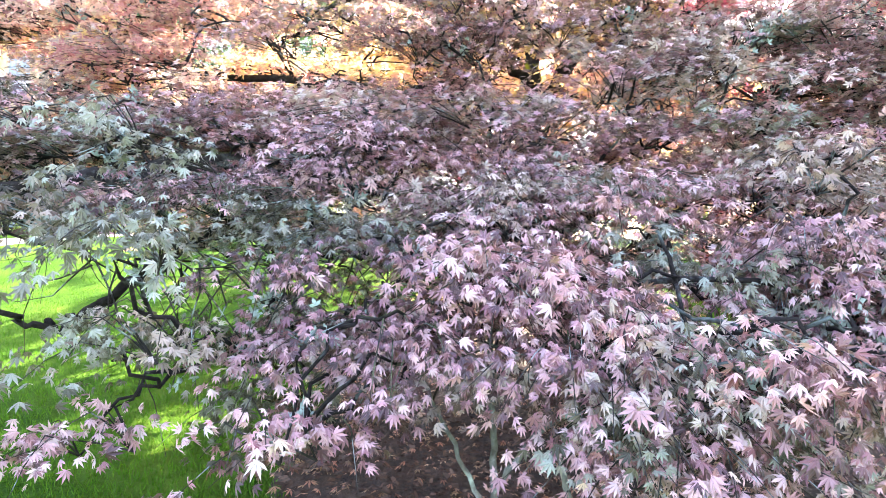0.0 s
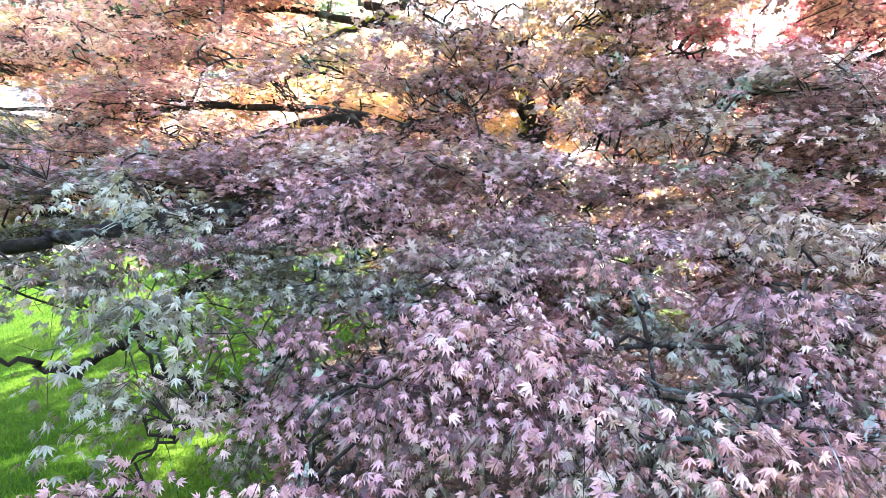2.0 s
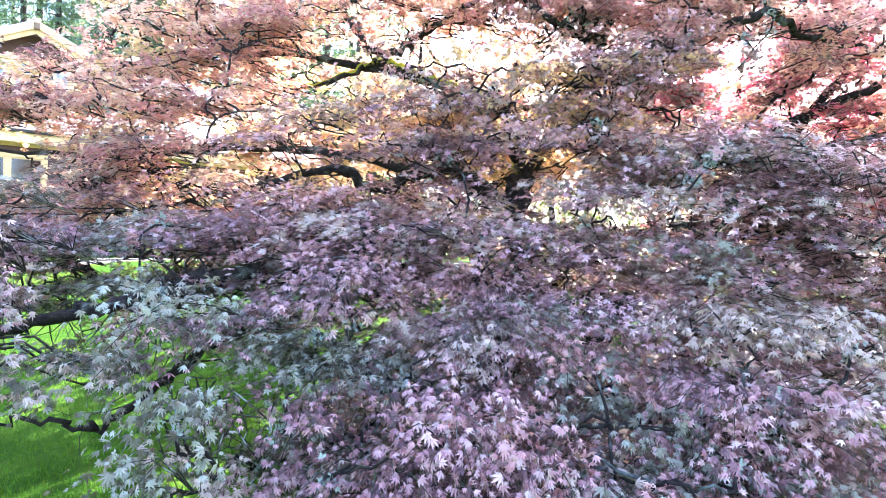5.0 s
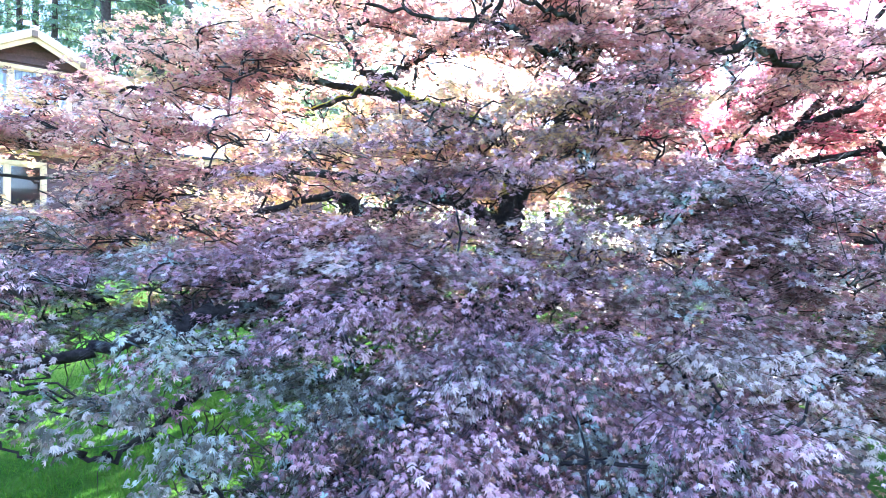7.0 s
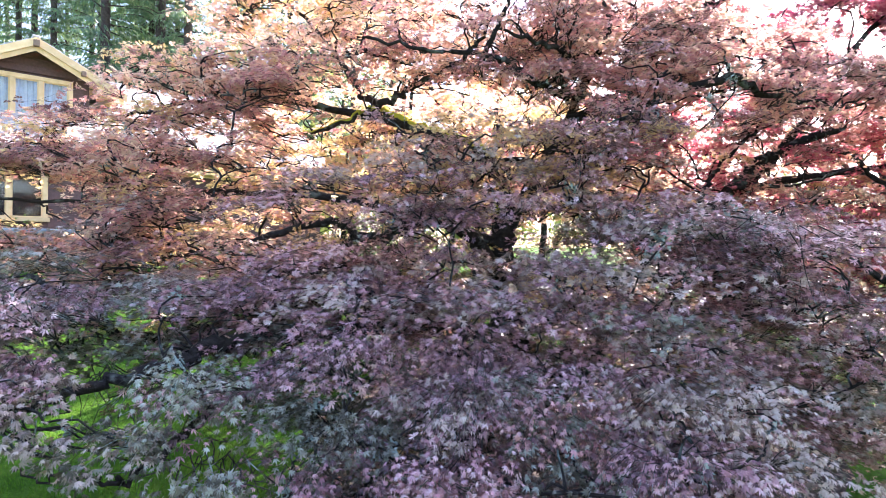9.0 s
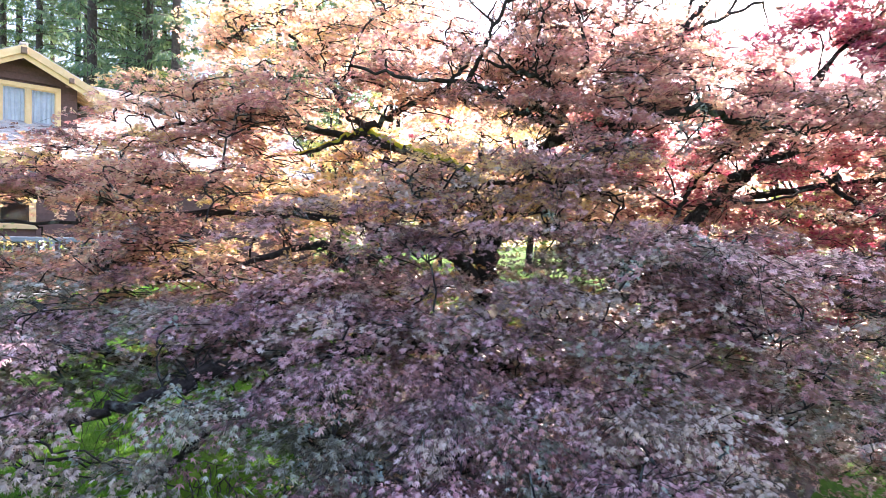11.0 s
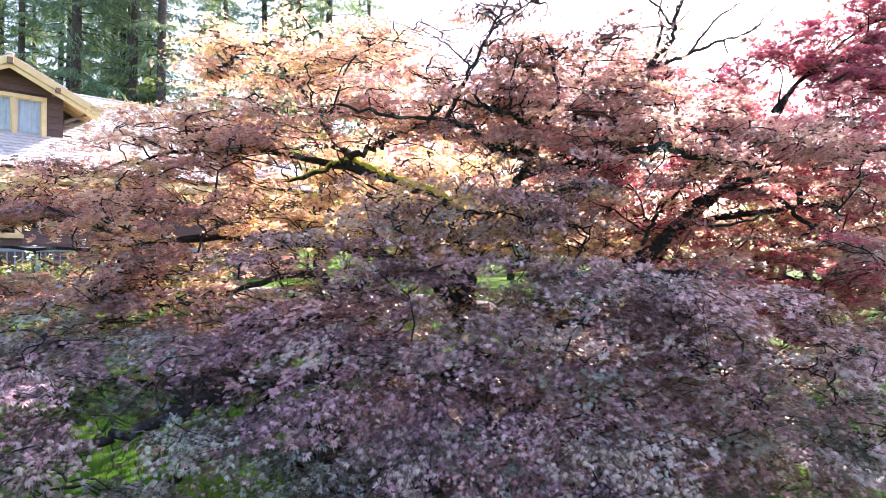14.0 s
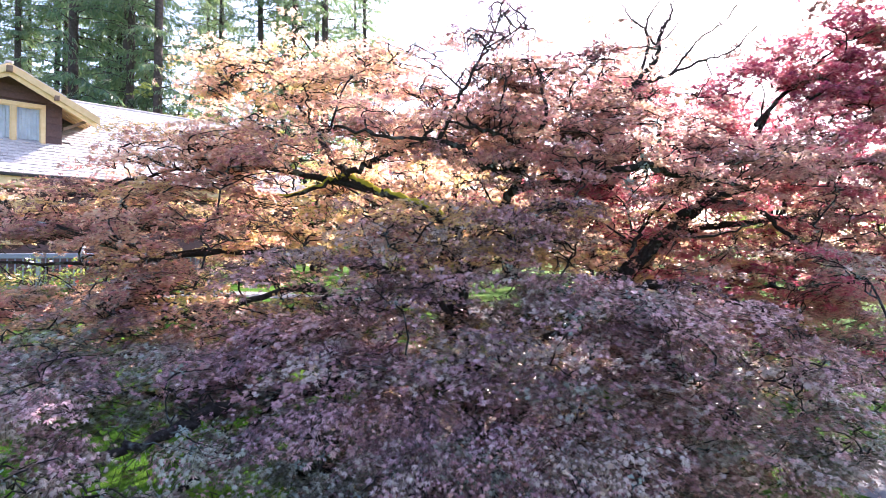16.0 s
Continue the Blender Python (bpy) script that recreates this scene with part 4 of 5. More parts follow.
def bare_twigs(parent, places, seed):
    """Tangles of thin, leafless, pale twigs that hang from the limbs."""
    r = np.random.default_rng(seed)
    for x, y, z, w, n in places:
        lines = []
        for _ in range(n):
            p = np.array([x, y, z]) + r.normal(0, 0.4, 3) * np.array([w, w * 0.5, 0.05])
            way = np.array([r.normal(0, 0.7), r.normal(0, 0.4), -r.uniform(0.1, 1.0)])
            pts = [p]
            for _ in range(4):
                way = way * 0.8 + r.normal(0, 0.35, 3) - np.array([0, 0, 0.12])
                pts.append(pts[-1] + way * 0.085)
            lines.append((np.array(pts), np.linspace(0.0042, 0.001, 5)))
        v, f = tubes(lines, 3)
        under(new("bare_twig_growth", mesh_from("bare_twig_growth", v, f, twig_mat, True)), parent, "tangle of pale leafless twigs")["kind"] = "stuff"


bare_twigs(big, [(-0.45, 3.85, 2.32, 0.5, 46), (-0.2, 2.05, 1.25, 0.8, 30), (0.9, 1.7, 0.95, 0.6, 26), (1.9, 2.7, 2.3, 0.7, 30), (-0.9, 1.9, 1.2, 0.5, 34), (-1.7, 2.4, 1.5, 0.5, 30), (1.5, 3.4, 2.2, 0.6, 40), (-1.3, 2.3, 1.4, 0.6, 30), (1.0, 4.2, 3.6, 0.6, 26)], 211)

def top_shoots(parent, limbs, seed):
    """Thin crooked shoots, some forked, along the leafless limbs at the top."""
    r = np.random.default_rng(seed)
    for pts, r0, r1 in limbs:
        line = smooth_line(pts, 5)
        shoots = []
        for k in range(3, len(line)):
            for _ in range(2):
                if r.random() < 0.25:
                    continue
                way = np.array([r.normal(0, 0.7), r.normal(0, 0.3), r.uniform(0.2, 1.0)])
                p = [line[k]]
                for _ in range(5):
                    way = way * 0.75 + r.normal(0, 0.30, 3) * np.array([1, 0.5, 1]) + np.array([0, 0, 0.10])
                    p.append(p[-1] + way * r.uniform(0.045, 0.085))
                shoots.append((np.array(p), np.linspace(0.0075, 0.0018, 6)))
                side = np.array([r.normal(0, 0.8), r.normal(0, 0.3), r.uniform(0.1, 0.7)])
                shoots.append((np.array([p[2], p[2] + side * 0.07, p[2] + side * 0.13 + np.array([0, 0, 0.03])]), np.linspace(0.005, 0.0015, 3)))
        v, f = tubes(shoots, 3)
        under(new("bare_twig_growth", mesh_from("bare_twig_growth", v, f, twig_mat, True)), parent, "leafless lichened shoots at the top of the crown")["kind"] = "stuff"


top_shoots(big, LIMBS_B[-7:-2], 217)

# a young stem that stands in front of the large maple
maple("young_maple", [([(0.13, 1.66, 0.0), (0.14, 1.65, 0.5), (0.14, 1.64, 0.80), (0.11, 1.60, 1.22)], 0.013, 0.006, "lichen"), ([(0.14, 1.65, 0.55), (0.3, 1.55, 0.78), (0.55, 1.45, 0.92)], 0.010, 0.004, "lichen"), ([(0.13, 1.66, 0.45), (0.02, 1.60, 0.70), (-0.12, 1.52, 1.0)], 0.009, 0.004, "lichen"), ([(0.38, 1.50, 0.0), (0.36, 1.48, 0.4), (0.30, 1.46, 0.72), (0.36, 1.42, 0.9)], 0.012, 0.005, "lichen"), ([(0.50, 1.52, 0.0), (0.48, 1.5, 0.3), (0.42, 1.48, 0.62), (0.34, 1.46, 0.85)], 0.013, 0.005, "lichen")],
      [(0.20, 1.50, 1.18, 0.34, 0.14, 0.09, 8, "mauve+rose", 1.2), (0.62, 1.32, 0.96, 0.42, 0.16, 0.10, 7, "mauve+bronze+tan", 1.1)], 5,
      "slender young maple with pale pink leaves on a lichened stem", density=800, leaf=(0.018, 0.031), more=1.0, fine_by=0.45, singles=(-0.4, 1.2, 0.7, 1.9, 0.6, 1.6))

# red maple behind
LIMBS_RED = [
    ([(3.5, 7.5, 0.5), (3.45, 7.45, 1.3), (3.7, 7.3, 2.2), (4.2, 7.0, 3.0), (4.9, 6.7, 3.9), (5.4, 6.5, 4.8)], 0.12, 0.03),
    ([(3.6, 7.4, 2.0), (3.2, 7.3, 3.0), (3.0, 7.2, 3.9), (3.5, 7.0, 5.2)], 0.07, 0.02),
    ([(5.2, 6.5, 4.6), (5.9, 6.6, 5.3), (6.6, 6.6, 5.9)], 0.04, 0.012),
    ([(4.2, 7.0, 3.0), (5.2, 6.6, 3.2), (6.2, 6.2, 3.3), (7.2, 6.0, 3.2)], 0.06, 0.015),
    ([(3.7, 7.3, 2.2), (4.6, 6.7, 2.2), (5.6, 6.2, 2.2), (6.4, 5.8, 1.9)], 0.05, 0.012),
    ([(3.5, 7.0, 5.1), (3.65, 6.7, 5.7), (3.6, 6.6, 6.1), (3.9, 6.5, 6.6)], 0.03, 0.008),
    ([(3.63, 6.7, 5.7), (4.0, 6.6, 6.0), (4.3, 6.5, 6.5)], 0.018, 0.005),
]
ZONES_RED = [
    (5.60, 6.40, 4.80, 1.30, 0.80, 0.80, 20, "crimson+wine+rose+crimson", 0.9),
    (4.90, 6.60, 2.90, 1.40, 0.70, 0.70, 13, "crimson+amber", 0.7),
    (6.60, 5.80, 3.30, 1.10, 0.80, 0.90, 17, "crimson+rose", 0.8),
    (3.30, 7.20, 3.90, 1.10, 0.60, 0.80, 15, "crimson", 0.8),
    (2.60, 7.70, 3.30, 1.00, 0.60, 0.70, 12, "crimson+amber", 0.8),
    (4.80, 5.90, 1.70, 1.00, 0.60, 0.45, 10, "crimson+amber", 0.8),
    (6.40, 5.20, 1.60, 0.90, 0.70, 0.50, 8, "crimson+mauve", 0.8),
    (5.60, 6.20, 2.20, 1.30, 0.70, 0.50, 17, "crimson+amber", 0.8),
    (4.30, 6.90, 4.60, 1.20, 0.70, 0.70, 16, "crimson", 0.8),
    (3.60, 7.00, 4.90, 0.80, 0.60, 0.50, 8, "crimson+rose", 0.7),
    (6.30, 6.60, 5.60, 1.20, 0.80, 0.70, 18, "crimson+wine+rose", 0.9),
    (7.60, 6.30, 4.60, 1.10, 0.80, 0.90, 18, "crimson+wine+blush", 0.9),
    (7.00, 6.50, 6.30, 1.00, 0.60, 0.50, 11, "crimson+wine+rose", 0.9),
    (5.20, 7.30, 4.10, 1.50, 0.50, 0.70, 14, "crimson+blush+crimson", 0.8),
    (7.20, 7.00, 3.70, 1.20, 0.50, 0.80, 12, "crimson+amber+blush", 0.8),
    (7.40, 6.40, 2.60, 1.00, 0.70, 0.70, 12, "crimson+amber", 0.7),
    (4.00, 7.50, 2.40, 1.20, 0.60, 0.70, 15, "amber+crimson", 0.7),
]
maple("red_maple", LIMBS_RED, ZONES_RED, 23, "crimson maple with dark limbs behind the larger maple", THREE_FAR, 560, (0.036, 0.052), more=2.5, shafts=SHAFTS)


def far_maple(x, y, h, w, kinds, seed, label, thick=0.5, leaf=(0.058, 0.088), dens=480, group="background maples"):
    z = float(ground_height(x, y)) - 0.1
    limbs = [([(x, y, z), (x + 0.1, y, z + 0.22 * h), (x - 0.1, y, z + 0.5 * h), (x, y, z + 0.85 * h)], 0.05 + 0.012 * h, 0.03)]
    r = np.random.default_rng(seed)
    for k in range(6):
        a = r.uniform(0, 6.28)
        e = np.array([math.cos(a) * w, math.sin(a) * w * 0.7, z + h * r.uniform(0.45, 0.85)])
        limbs.append(([(x - 0.05, y, z + h * 0.3), (x + e[0] * 0.4, y + e[1] * 0.4, z + (e[2] - z) * 0.75), (x + e[0] * 0.9, y + e[1] * 0.9, e[2])], 0.06, 0.015))
    zones = [(x, y, z + 0.62 * h, w, w * 0.7, 0.36 * h, int(9 * w), kinds, thick)]
    return maple("garden_maple", limbs, zones, seed + 1, label, THREE_FAR, dens, leaf, group=group, more=2.2)


far_maple(-0.6, 9.9, 5.2, 1.9, "amber", 49, "small golden maple on the lawn before the path")
far_maple(1.1, 9.3, 5.0, 1.8, "gold+amber+rose", 63, "small golden maple behind the larger maple")
far_maple(5.4, 9.9, 5.2, 1.9, "rose+amber+crimson", 65, "small pink and amber maple near the path")
far_maple(4.3, 11.6, 6.4, 2.3, "amber+crimson+rose", 57, "small amber maple beside the curving path")
far_maple(0.9, 12.8, 5.6, 1.6, "crimson", 31, "small crimson maple beyond the garden path")
far_maple(5.6, 14.5, 7.8, 3.2, "amber+crimson+rose", 33, "amber and pink maple at the back of the garden")
far_maple(10.5, 12.5, 6.5, 2.8, "crimson", 35, "broad crimson maple at the edge of the lawn")
far_maple(1.2, 16.4, 6.4, 2.3, "amber+rose+gold", 67, "golden pink maple standing over the path", 0.9)
far_maple(0.5, 24.0, 8.6, 3.8, "amber+gold", 37, "golden maple far behind the path")
far_maple(-3.5, 21.0, 5.5, 2.4, "amber+crimson", 39, "amber maple beside the house gable")
far_maple(8.5, 22.0, 8.0, 3.4, "amber+crimson", 41, "tall amber maple at the far lawn")
far_maple(3.5, 18.5, 7.6, 3.4, "amber+rose", 43, "golden maple beyond the curve of the path", 0.9)
far_maple(13.0, 18.0, 7.0, 3.2, "crimson+amber", 45, "red and amber maple at the lawn edge")
far_maple(7.8, 9.5, 4.8, 2.0, "crimson", 47, "crimson maple beside the garden path")

for k, (x, y, h, w, kinds) in enumerate([(2.0, 29.0, 9.0, 3.4, "amber"), (6.5, 31.0, 9.5, 3.6, "amber+crimson"), (12.0, 29.0, 9.0, 3.6, "amber"), (17.5, 27.0, 9.5, 3.8, "crimson+amber"), (23.0, 24.0, 9.5, 3.8, "crimson")]):
    far_maple(x, y, h, w, kinds, 301 + 2 * k, "tall autumn maple closing the end of the garden", 0.5, (0.14, 0.20), 150)
for k, (x, y, h, w) in enumerate([(-4.5, 25.5, 9.0, 2.6), (-10.5, 25.0, 9.5, 2.8), (-16.5, 26.0, 9.0, 2.8)]):
    far_maple(x, y, h, w, "lime", 321 + 2 * k, "light green broadleaf tree among the firs", 0.45, (0.11, 0.16), 190, "understorey trees")


# ---- conifers ----
def fir_parts(h, seed):
    r = np.random.default_rng(seed)
    n = 14
    z = np.linspace(0, h, n)
    pts = np.stack([np.cumsum(r.normal(0, 0.03, n)), np.cumsum(r.normal(0, 0.03, n)), z], 1)
    rad = 0.20 * (1 - z / h) ** 0.8 + 0.03
    tv, tf = tubes([(pts, rad)], 9)
    lines, P, T = [], [], []
    zz = 0.12 * h
    while zz < h * 0.985:
        k = zz / h
        L = (0.13 * h * (1 - k) ** 0.75 + 0.3) * r.uniform(0.7, 1.1)
        for _ in range(5):
            if r.random() < 0.35:
                continue
            a = r.uniform(0, 6.283)
            way = np.array([math.cos(a), math.sin(a), 0])
            base = np.array([np.interp(zz, z, pts[:, 0]), np.interp(zz, z, pts[:, 1]), zz + r.uniform(-0.2, 0.2)])
            l = L * r.uniform(0.6, 1.1)
            line = smooth_line([base, base + way * l * 0.5 + np.array([0, 0, 0.02 * l]), base + way * l + np.array([0, 0, -0.16 * l])], 3)
            lines.append((line, np.linspace(0.035, 0.008, len(line))))
            m = int(16 + 38 * l)
            u = r.uniform(0.12, 1.0, m)
            c = np.stack([np.interp(u, np.linspace(0, 1, len(line)), line[:, q]) for q in range(3)], 1)
            side = np.array([-way[1], way[0], 0]) * r.uniform(-1, 1, m)[:, None]
            P.append(c + side * 0.32 * (1.15 - u)[:, None] * min(1.2, l))
            T.append(side * 0.8 + way * 0.5 + np.array([0, 0, -1]) * r.uniform(0.2, 1.4, m)[:, None])
        zz += r.uniform(0.4, 0.75)
    P, T = np.concatenate(P), np.concatenate(T)
    bv, bf = tubes(lines, 3)
    bough = leaf_shape([(0, 0.69)], 0.16, 0.2)
    fol = leaves_mesh("needle_growth", bough, P, T, r.normal(0, 1, P.shape) + np.array([0, 0, 0.6]), r.uniform(0.22, 0.52, len(P)), fir_mat)
    return mesh_from("trunk", tv, tf, fir_bark, True), mesh_from("bough_growth", bv, bf, fir_bark, True), fol


FIRS = [fir_parts(34, 51), fir_parts(38, 52), fir_parts(31, 53)]


def fir(x, y, which, turn, size, label):
    root = tagged(new("fir_tree", None), label, "conifer", "firs behind the house")
    root.matrix_basis = Matrix.Translation((x, y, float(ground_height(x, y)) - 0.05)) @ pose(0, 0, 0, 0, 0, turn) @ Matrix.Diagonal((size, size, size, 1))
    for nm, me in zip(("trunk", "bough_growth", "needle_growth"), FIRS[which]):
        ob = under(new(nm, me), root)
        if nm != "trunk":
            ob["kind"] = "stuff"
    return root


r_fir = np.random.default_rng(61)
for k in range(13):
    x = -28 + k * 1.9 + r_fir.uniform(-0.8, 0.8)
    fir(x, 27 + r_fir.uniform(-3, 7) + 0.15 * (x + 14) * (x < -14) * -1, k % 3, r_fir.uniform(0, 360), r_fir.uniform(0.85, 1.1), "tall green fir with drooping boughs behind the house")
for k in range(8):
    fir(-22 + k * 2.7 + r_fir.uniform(-0.7, 0.7), 36 + r_fir.uniform(-3, 3), k % 3, r_fir.uniform(0, 360), r_fir.uniform(0.85, 1.05), "tall green fir in the wood behind the house")
for k in range(6):
    fir(-36 + k * 6.0 + r_fir.uniform(-1, 1), 46 + r_fir.uniform(-3, 5), (k + 1) % 3, r_fir.uniform(0, 360), r_fir.uniform(0.9, 1.1), "distant green fir behind the house")
for k, (x, y) in enumerate([(23, 19), (27, 22), (31, 18)]):
    fir(x, y, k % 3, r_fir.uniform(0, 360), r_fir.uniform(0.32, 0.4), "green fir at the edge of the garden")

# ---- house ----
AZ = radians(49)
house = tagged(new("house"), "brown wooden cottage with yellow trim, dormer and shake roof", "house")
house.matrix_basis = Matrix(((math.sin(AZ), -math.cos(AZ), 0, -10.46), (math.cos(AZ), math.sin(AZ), 0, 14.0), (0, 0, 1, 0), (0, 0, 0, 1)))


def wall_with_boards(name, s0, s1, z0, z1, off, openings, roof_line=None):
    """A timber wall along s with openings, clad in lapped boards. roof_line(s) caps the height."""
    wall = under(new(name), house)
    cuts = sorted({s0, s1, *[v for o in openings for v in o[:2] if s0 < v < s1]})
    for a, b in zip(cuts, cuts[1:]):
        holes = sorted((o[2], o[3]) for o in openings if o[0] < (a + b) / 2 < o[1])
        z = z0
        for lo, hi in holes + [(None, None)]:
            top = lo if lo is not None else z1
            if roof_line and lo is None:
                n = 6
                for i in range(n):
                    p, q = a + (b - a) * i / n, a + (b - a) * (i + 1) / n
                    t = min(z1, roof_line(p), roof_line(q))
                    if t > z:
                        part("wall_panel", boxed((p, off + 0.03, z), (q, off + 0.15, t)), siding_mat, wall)
            elif top > z:
                part("wall_panel", boxed((a, off + 0.03, z), (b, off + 0.15, top)), siding_mat, wall)
            z = hi if hi is not None else z
    step, z = 0.185, z0
    while z < z1 - 0.03:
        top = min(z + step, z1)
        spans = [(s0, s1)]
        if roof_line:
            grid = [s for s in np.linspace(s0, s1, 160) if roof_line(s) > top - 0.02]
            spans = [(grid[0], grid[-1])] if grid else []
        for o in openings:
            if o[2] < top - 0.02 and o[3] > z + 0.02:
                spans = [q for a, b in spans for q in ((a, min(b, o[0])), (max(a, o[1]), b)) if q[1] - q[0] > 0.03]
        for a, b in spans:
            bm = bmesh.new()
            vs = [bm.verts.new(p) for p in ((a, off - 0.022, z), (b, off - 0.022, z), (b, off - 0.004, top), (a, off - 0.004, top), (a, off + 0.03, z), (b, off + 0.03, z), (b, off + 0.03, top), (a, off + 0.03, top))]
            for q in ((0, 1, 2, 3), (0, 4, 5, 1), (3, 2, 6, 7), (0, 3, 7, 4), (1, 5, 6, 2)):
                bm.faces.new([vs[i] for i in q])
            part("board", bm, siding_mat, wall)
        z = top
    return wall


def window(name, s0, s1, z0, z1, off, panes, bars=(0, 0), behind=None, trim=0.11):
    """A framed window: outer trim, sashes with panes, sill, and a curtain or a dark room behind."""
    w = under(new(name), house)
    f = trim
    for nm, lo, hi in (("head_trim", (s0, off - 0.06, z1 - f), (s1, off + 0.08, z1)), ("sill", (s0 - 0.04, off - 0.10, z0 - 0.02), (s1 + 0.04, off + 0.08, z0 + f * 0.8)),
                       ("side_trim", (s0, off - 0.055, z0 + f * 0.8), (s0 + f, off + 0.08, z1 - f)), ("side_trim", (s1 - f, off - 0.055, z0 + f * 0.8), (s1, off + 0.08, z1 - f))):
        part(nm, boxed(lo, hi, 0.006), trim_mat, w)
    a, b = s0 + f, s1 - f
    lo, hi = z0 + f * 0.8, z1 - f
    pitch = (b - a) / panes
    for k in range(panes):
        p, q = a + k * pitch, a + (k + 1) * pitch
        if k:
            part("mullion", boxed((p - 0.05, off - 0.05, lo), (p + 0.05, off + 0.07, hi), 0.005), trim_mat, w)
        g0, g1 = p + (0.05 if k else 0), q - (0.05 if k < panes - 1 else 0)
        bm = bmesh.new()
        e = 0.028
        for l, h in (((g0, off - 0.015, lo), (g0 + e, off + 0.03, hi)), ((g1 - e, off - 0.015, lo), (g1, off + 0.03, hi)), ((g0 + e, off - 0.015, lo), (g1 - e, off + 0.03, lo + e)), ((g0 + e, off - 0.015, hi - e), (g1 - e, off + 0.03, hi))):
            box(bm, l, h)
        for i in range(1, bars[0] + 1):
            x = g0 + (g1 - g0) * i / (bars[0] + 1)
            box(bm, (x - 0.012, off - 0.01, lo + e), (x + 0.012, off + 0.025, hi - e))
        for i in range(1, bars[1] + 1):
            z = lo + (hi - lo) * i / (bars[1] + 1)
            box(bm, (g0 + e, off - 0.008, z - 0.012), (g1 - e, off + 0.023, z + 0.012))
        sash = part("sash", bm, trim_mat, w)
        pane = part("pane", boxed((g0 + e, off + 0.005, lo + e), (g1 - e, off + 0.011, hi - e)), glass_mat, w)
        pane.visible_shadow = False
    bm = bmesh.new()
    if behind == "curtain":
        n = 60
        xs = np.linspace(a, b, n)
        top = [bm.verts.new((x, off + 0.13 + 0.018 * math.sin(x * 55), hi)) for x in xs]
        bot = [bm.verts.new((x, off + 0.13 + 0.024 * math.sin(x * 55 + 0.4), lo)) for x in xs]
        for i in range(n - 1):
            bm.faces.new((top[i], bot[i], bot[i + 1], top[i + 1]))
        part("curtain", bm, curtain_mat, w)
    else:
        part("room_back", boxed((a - 0.1, off + 0.9, lo - 0.1), (b + 0.1, off + 0.95, hi + 0.1)), dark_mat, w)
    return w


def dormer_line(s):
    return 7.36 - 0.53 * abs(s)


LOW = [(-2.75, 0.22, 2.70, 3.98), (2.0, 2.92, 2.28, 3.20)]
wall_with_boards("front_wall", -5.5, 8.0, 1.25, 4.40, -0.5, LOW)
wall_with_boards("dormer_wall", -1.27, 1.27, 5.36, 7.36, 0.5, [(-1.19, 0.88, 5.40, 6.58)], dormer_line)
window("dormer_window", -1.19, 0.88, 5.40, 6.58, 0.5, 3, behind="curtain")
window("front_window", *LOW[0], -0.5, 4)
window("small_window", *LOW[1], -0.5, 2, (1, 2), trim=0.08)
part("foundation", boxed((-5.5, -0.46, 0.9), (8.0, 6.9, 1.26)), stone_mat, house)
for nm, lo, hi in (("back_wall", (-5.5, 6.75, 1.25), (8.0, 6.9, 4.4)), ("end_wall", (-5.5, -0.34, 1.25), (-5.35, 6.75, 4.4)), ("end_wall", (7.85, -0.34, 1.25), (8.0, 6.75, 4.4))):
    part(nm, boxed(lo, hi), siding_mat, house)
for s in (-5.5, 7.85):
    bm = bmesh.new()
    vs = [bm.verts.new((s + d, o, z)) for d in (0, 0.15) for o, z in ((-0.4, 4.4), (6.8, 4.4), (3.2, 7.1))]
    for q in ((0, 1, 2), (5, 4, 3), (0, 3, 4, 1), (1, 4, 5, 2), (2, 5, 3, 0)):
        bm.faces.new([vs[i] for i in q])
    part("gable", bm, siding_mat, house)


def slab(corners, thick):
    """A slab from four corners of its upper face, thickened downwards."""
    bm = bmesh.new()
    top = [bm.verts.new(c) for c in corners]
    low = [bm.verts.new((c[0], c[1], c[2] - thick)) for c in corners]
    bm.faces.new(top)
    bm.faces.new(low[::-1])
    for i in range(4):
        j = (i + 1) % 4
        bm.faces.new((top[j], top[i], low[i], low[j]))
    bmesh.ops.recalc_face_normals(bm, faces=bm.faces)
    return bm


SL = (7.4 - 4.54) / 4.1
roof = under(new("roof"), house)
part("roof_deck", slab([(-6.0, -0.9, 4.50), (8.5, -0.9, 4.50), (8.5, 3.2, 7.36), (-6.0, 3.2, 7.36)], 0.11), beam_mat, roof)
part("roof_deck", slab([(8.5, 7.3, 4.50), (-6.0, 7.3, 4.50), (-6.0, 3.2, 7.36), (8.5, 3.2, 7.36)], 0.11), shake_mat, roof)
part("fascia", boxed((-6.0, -0.945, 4.19), (8.5, -0.90, 4.46), 0.005), trim_mat, roof)
part("frieze_board", boxed((-5.5, -0.56, 4.14), (8.0, -0.525, 4.30), 0.005), trim_mat, roof)
part("gutter", boxed((-6.0, -1.03, 4.42), (8.5, -0.95, 4.50), 0.015), dark_mat, roof)
for k in range(24):
    s = -5.7 + k * 0.6
    part("rafter_tail", boxed((s, -0.88, 4.22), (s + 0.08, -0.5, 4.36)), trim_mat, roof)


def shake_wedge(w, l):
    """A split shake: thin at its upper end, thick at its butt."""
    b = 0.030
    v = [(0, 0, 0.004), (w, 0, 0.004), (w, l, 0), (0, l, 0), (0, 0, b), (w, 0, b), (w, l, 0.008), (0, l, 0.008)]
    f = [(4, 5, 6, 7), (0, 1, 5, 4), (1, 2, 6, 5), (3, 0, 4, 7)]
    return np.array(v, float), np.array(f, np.int32)


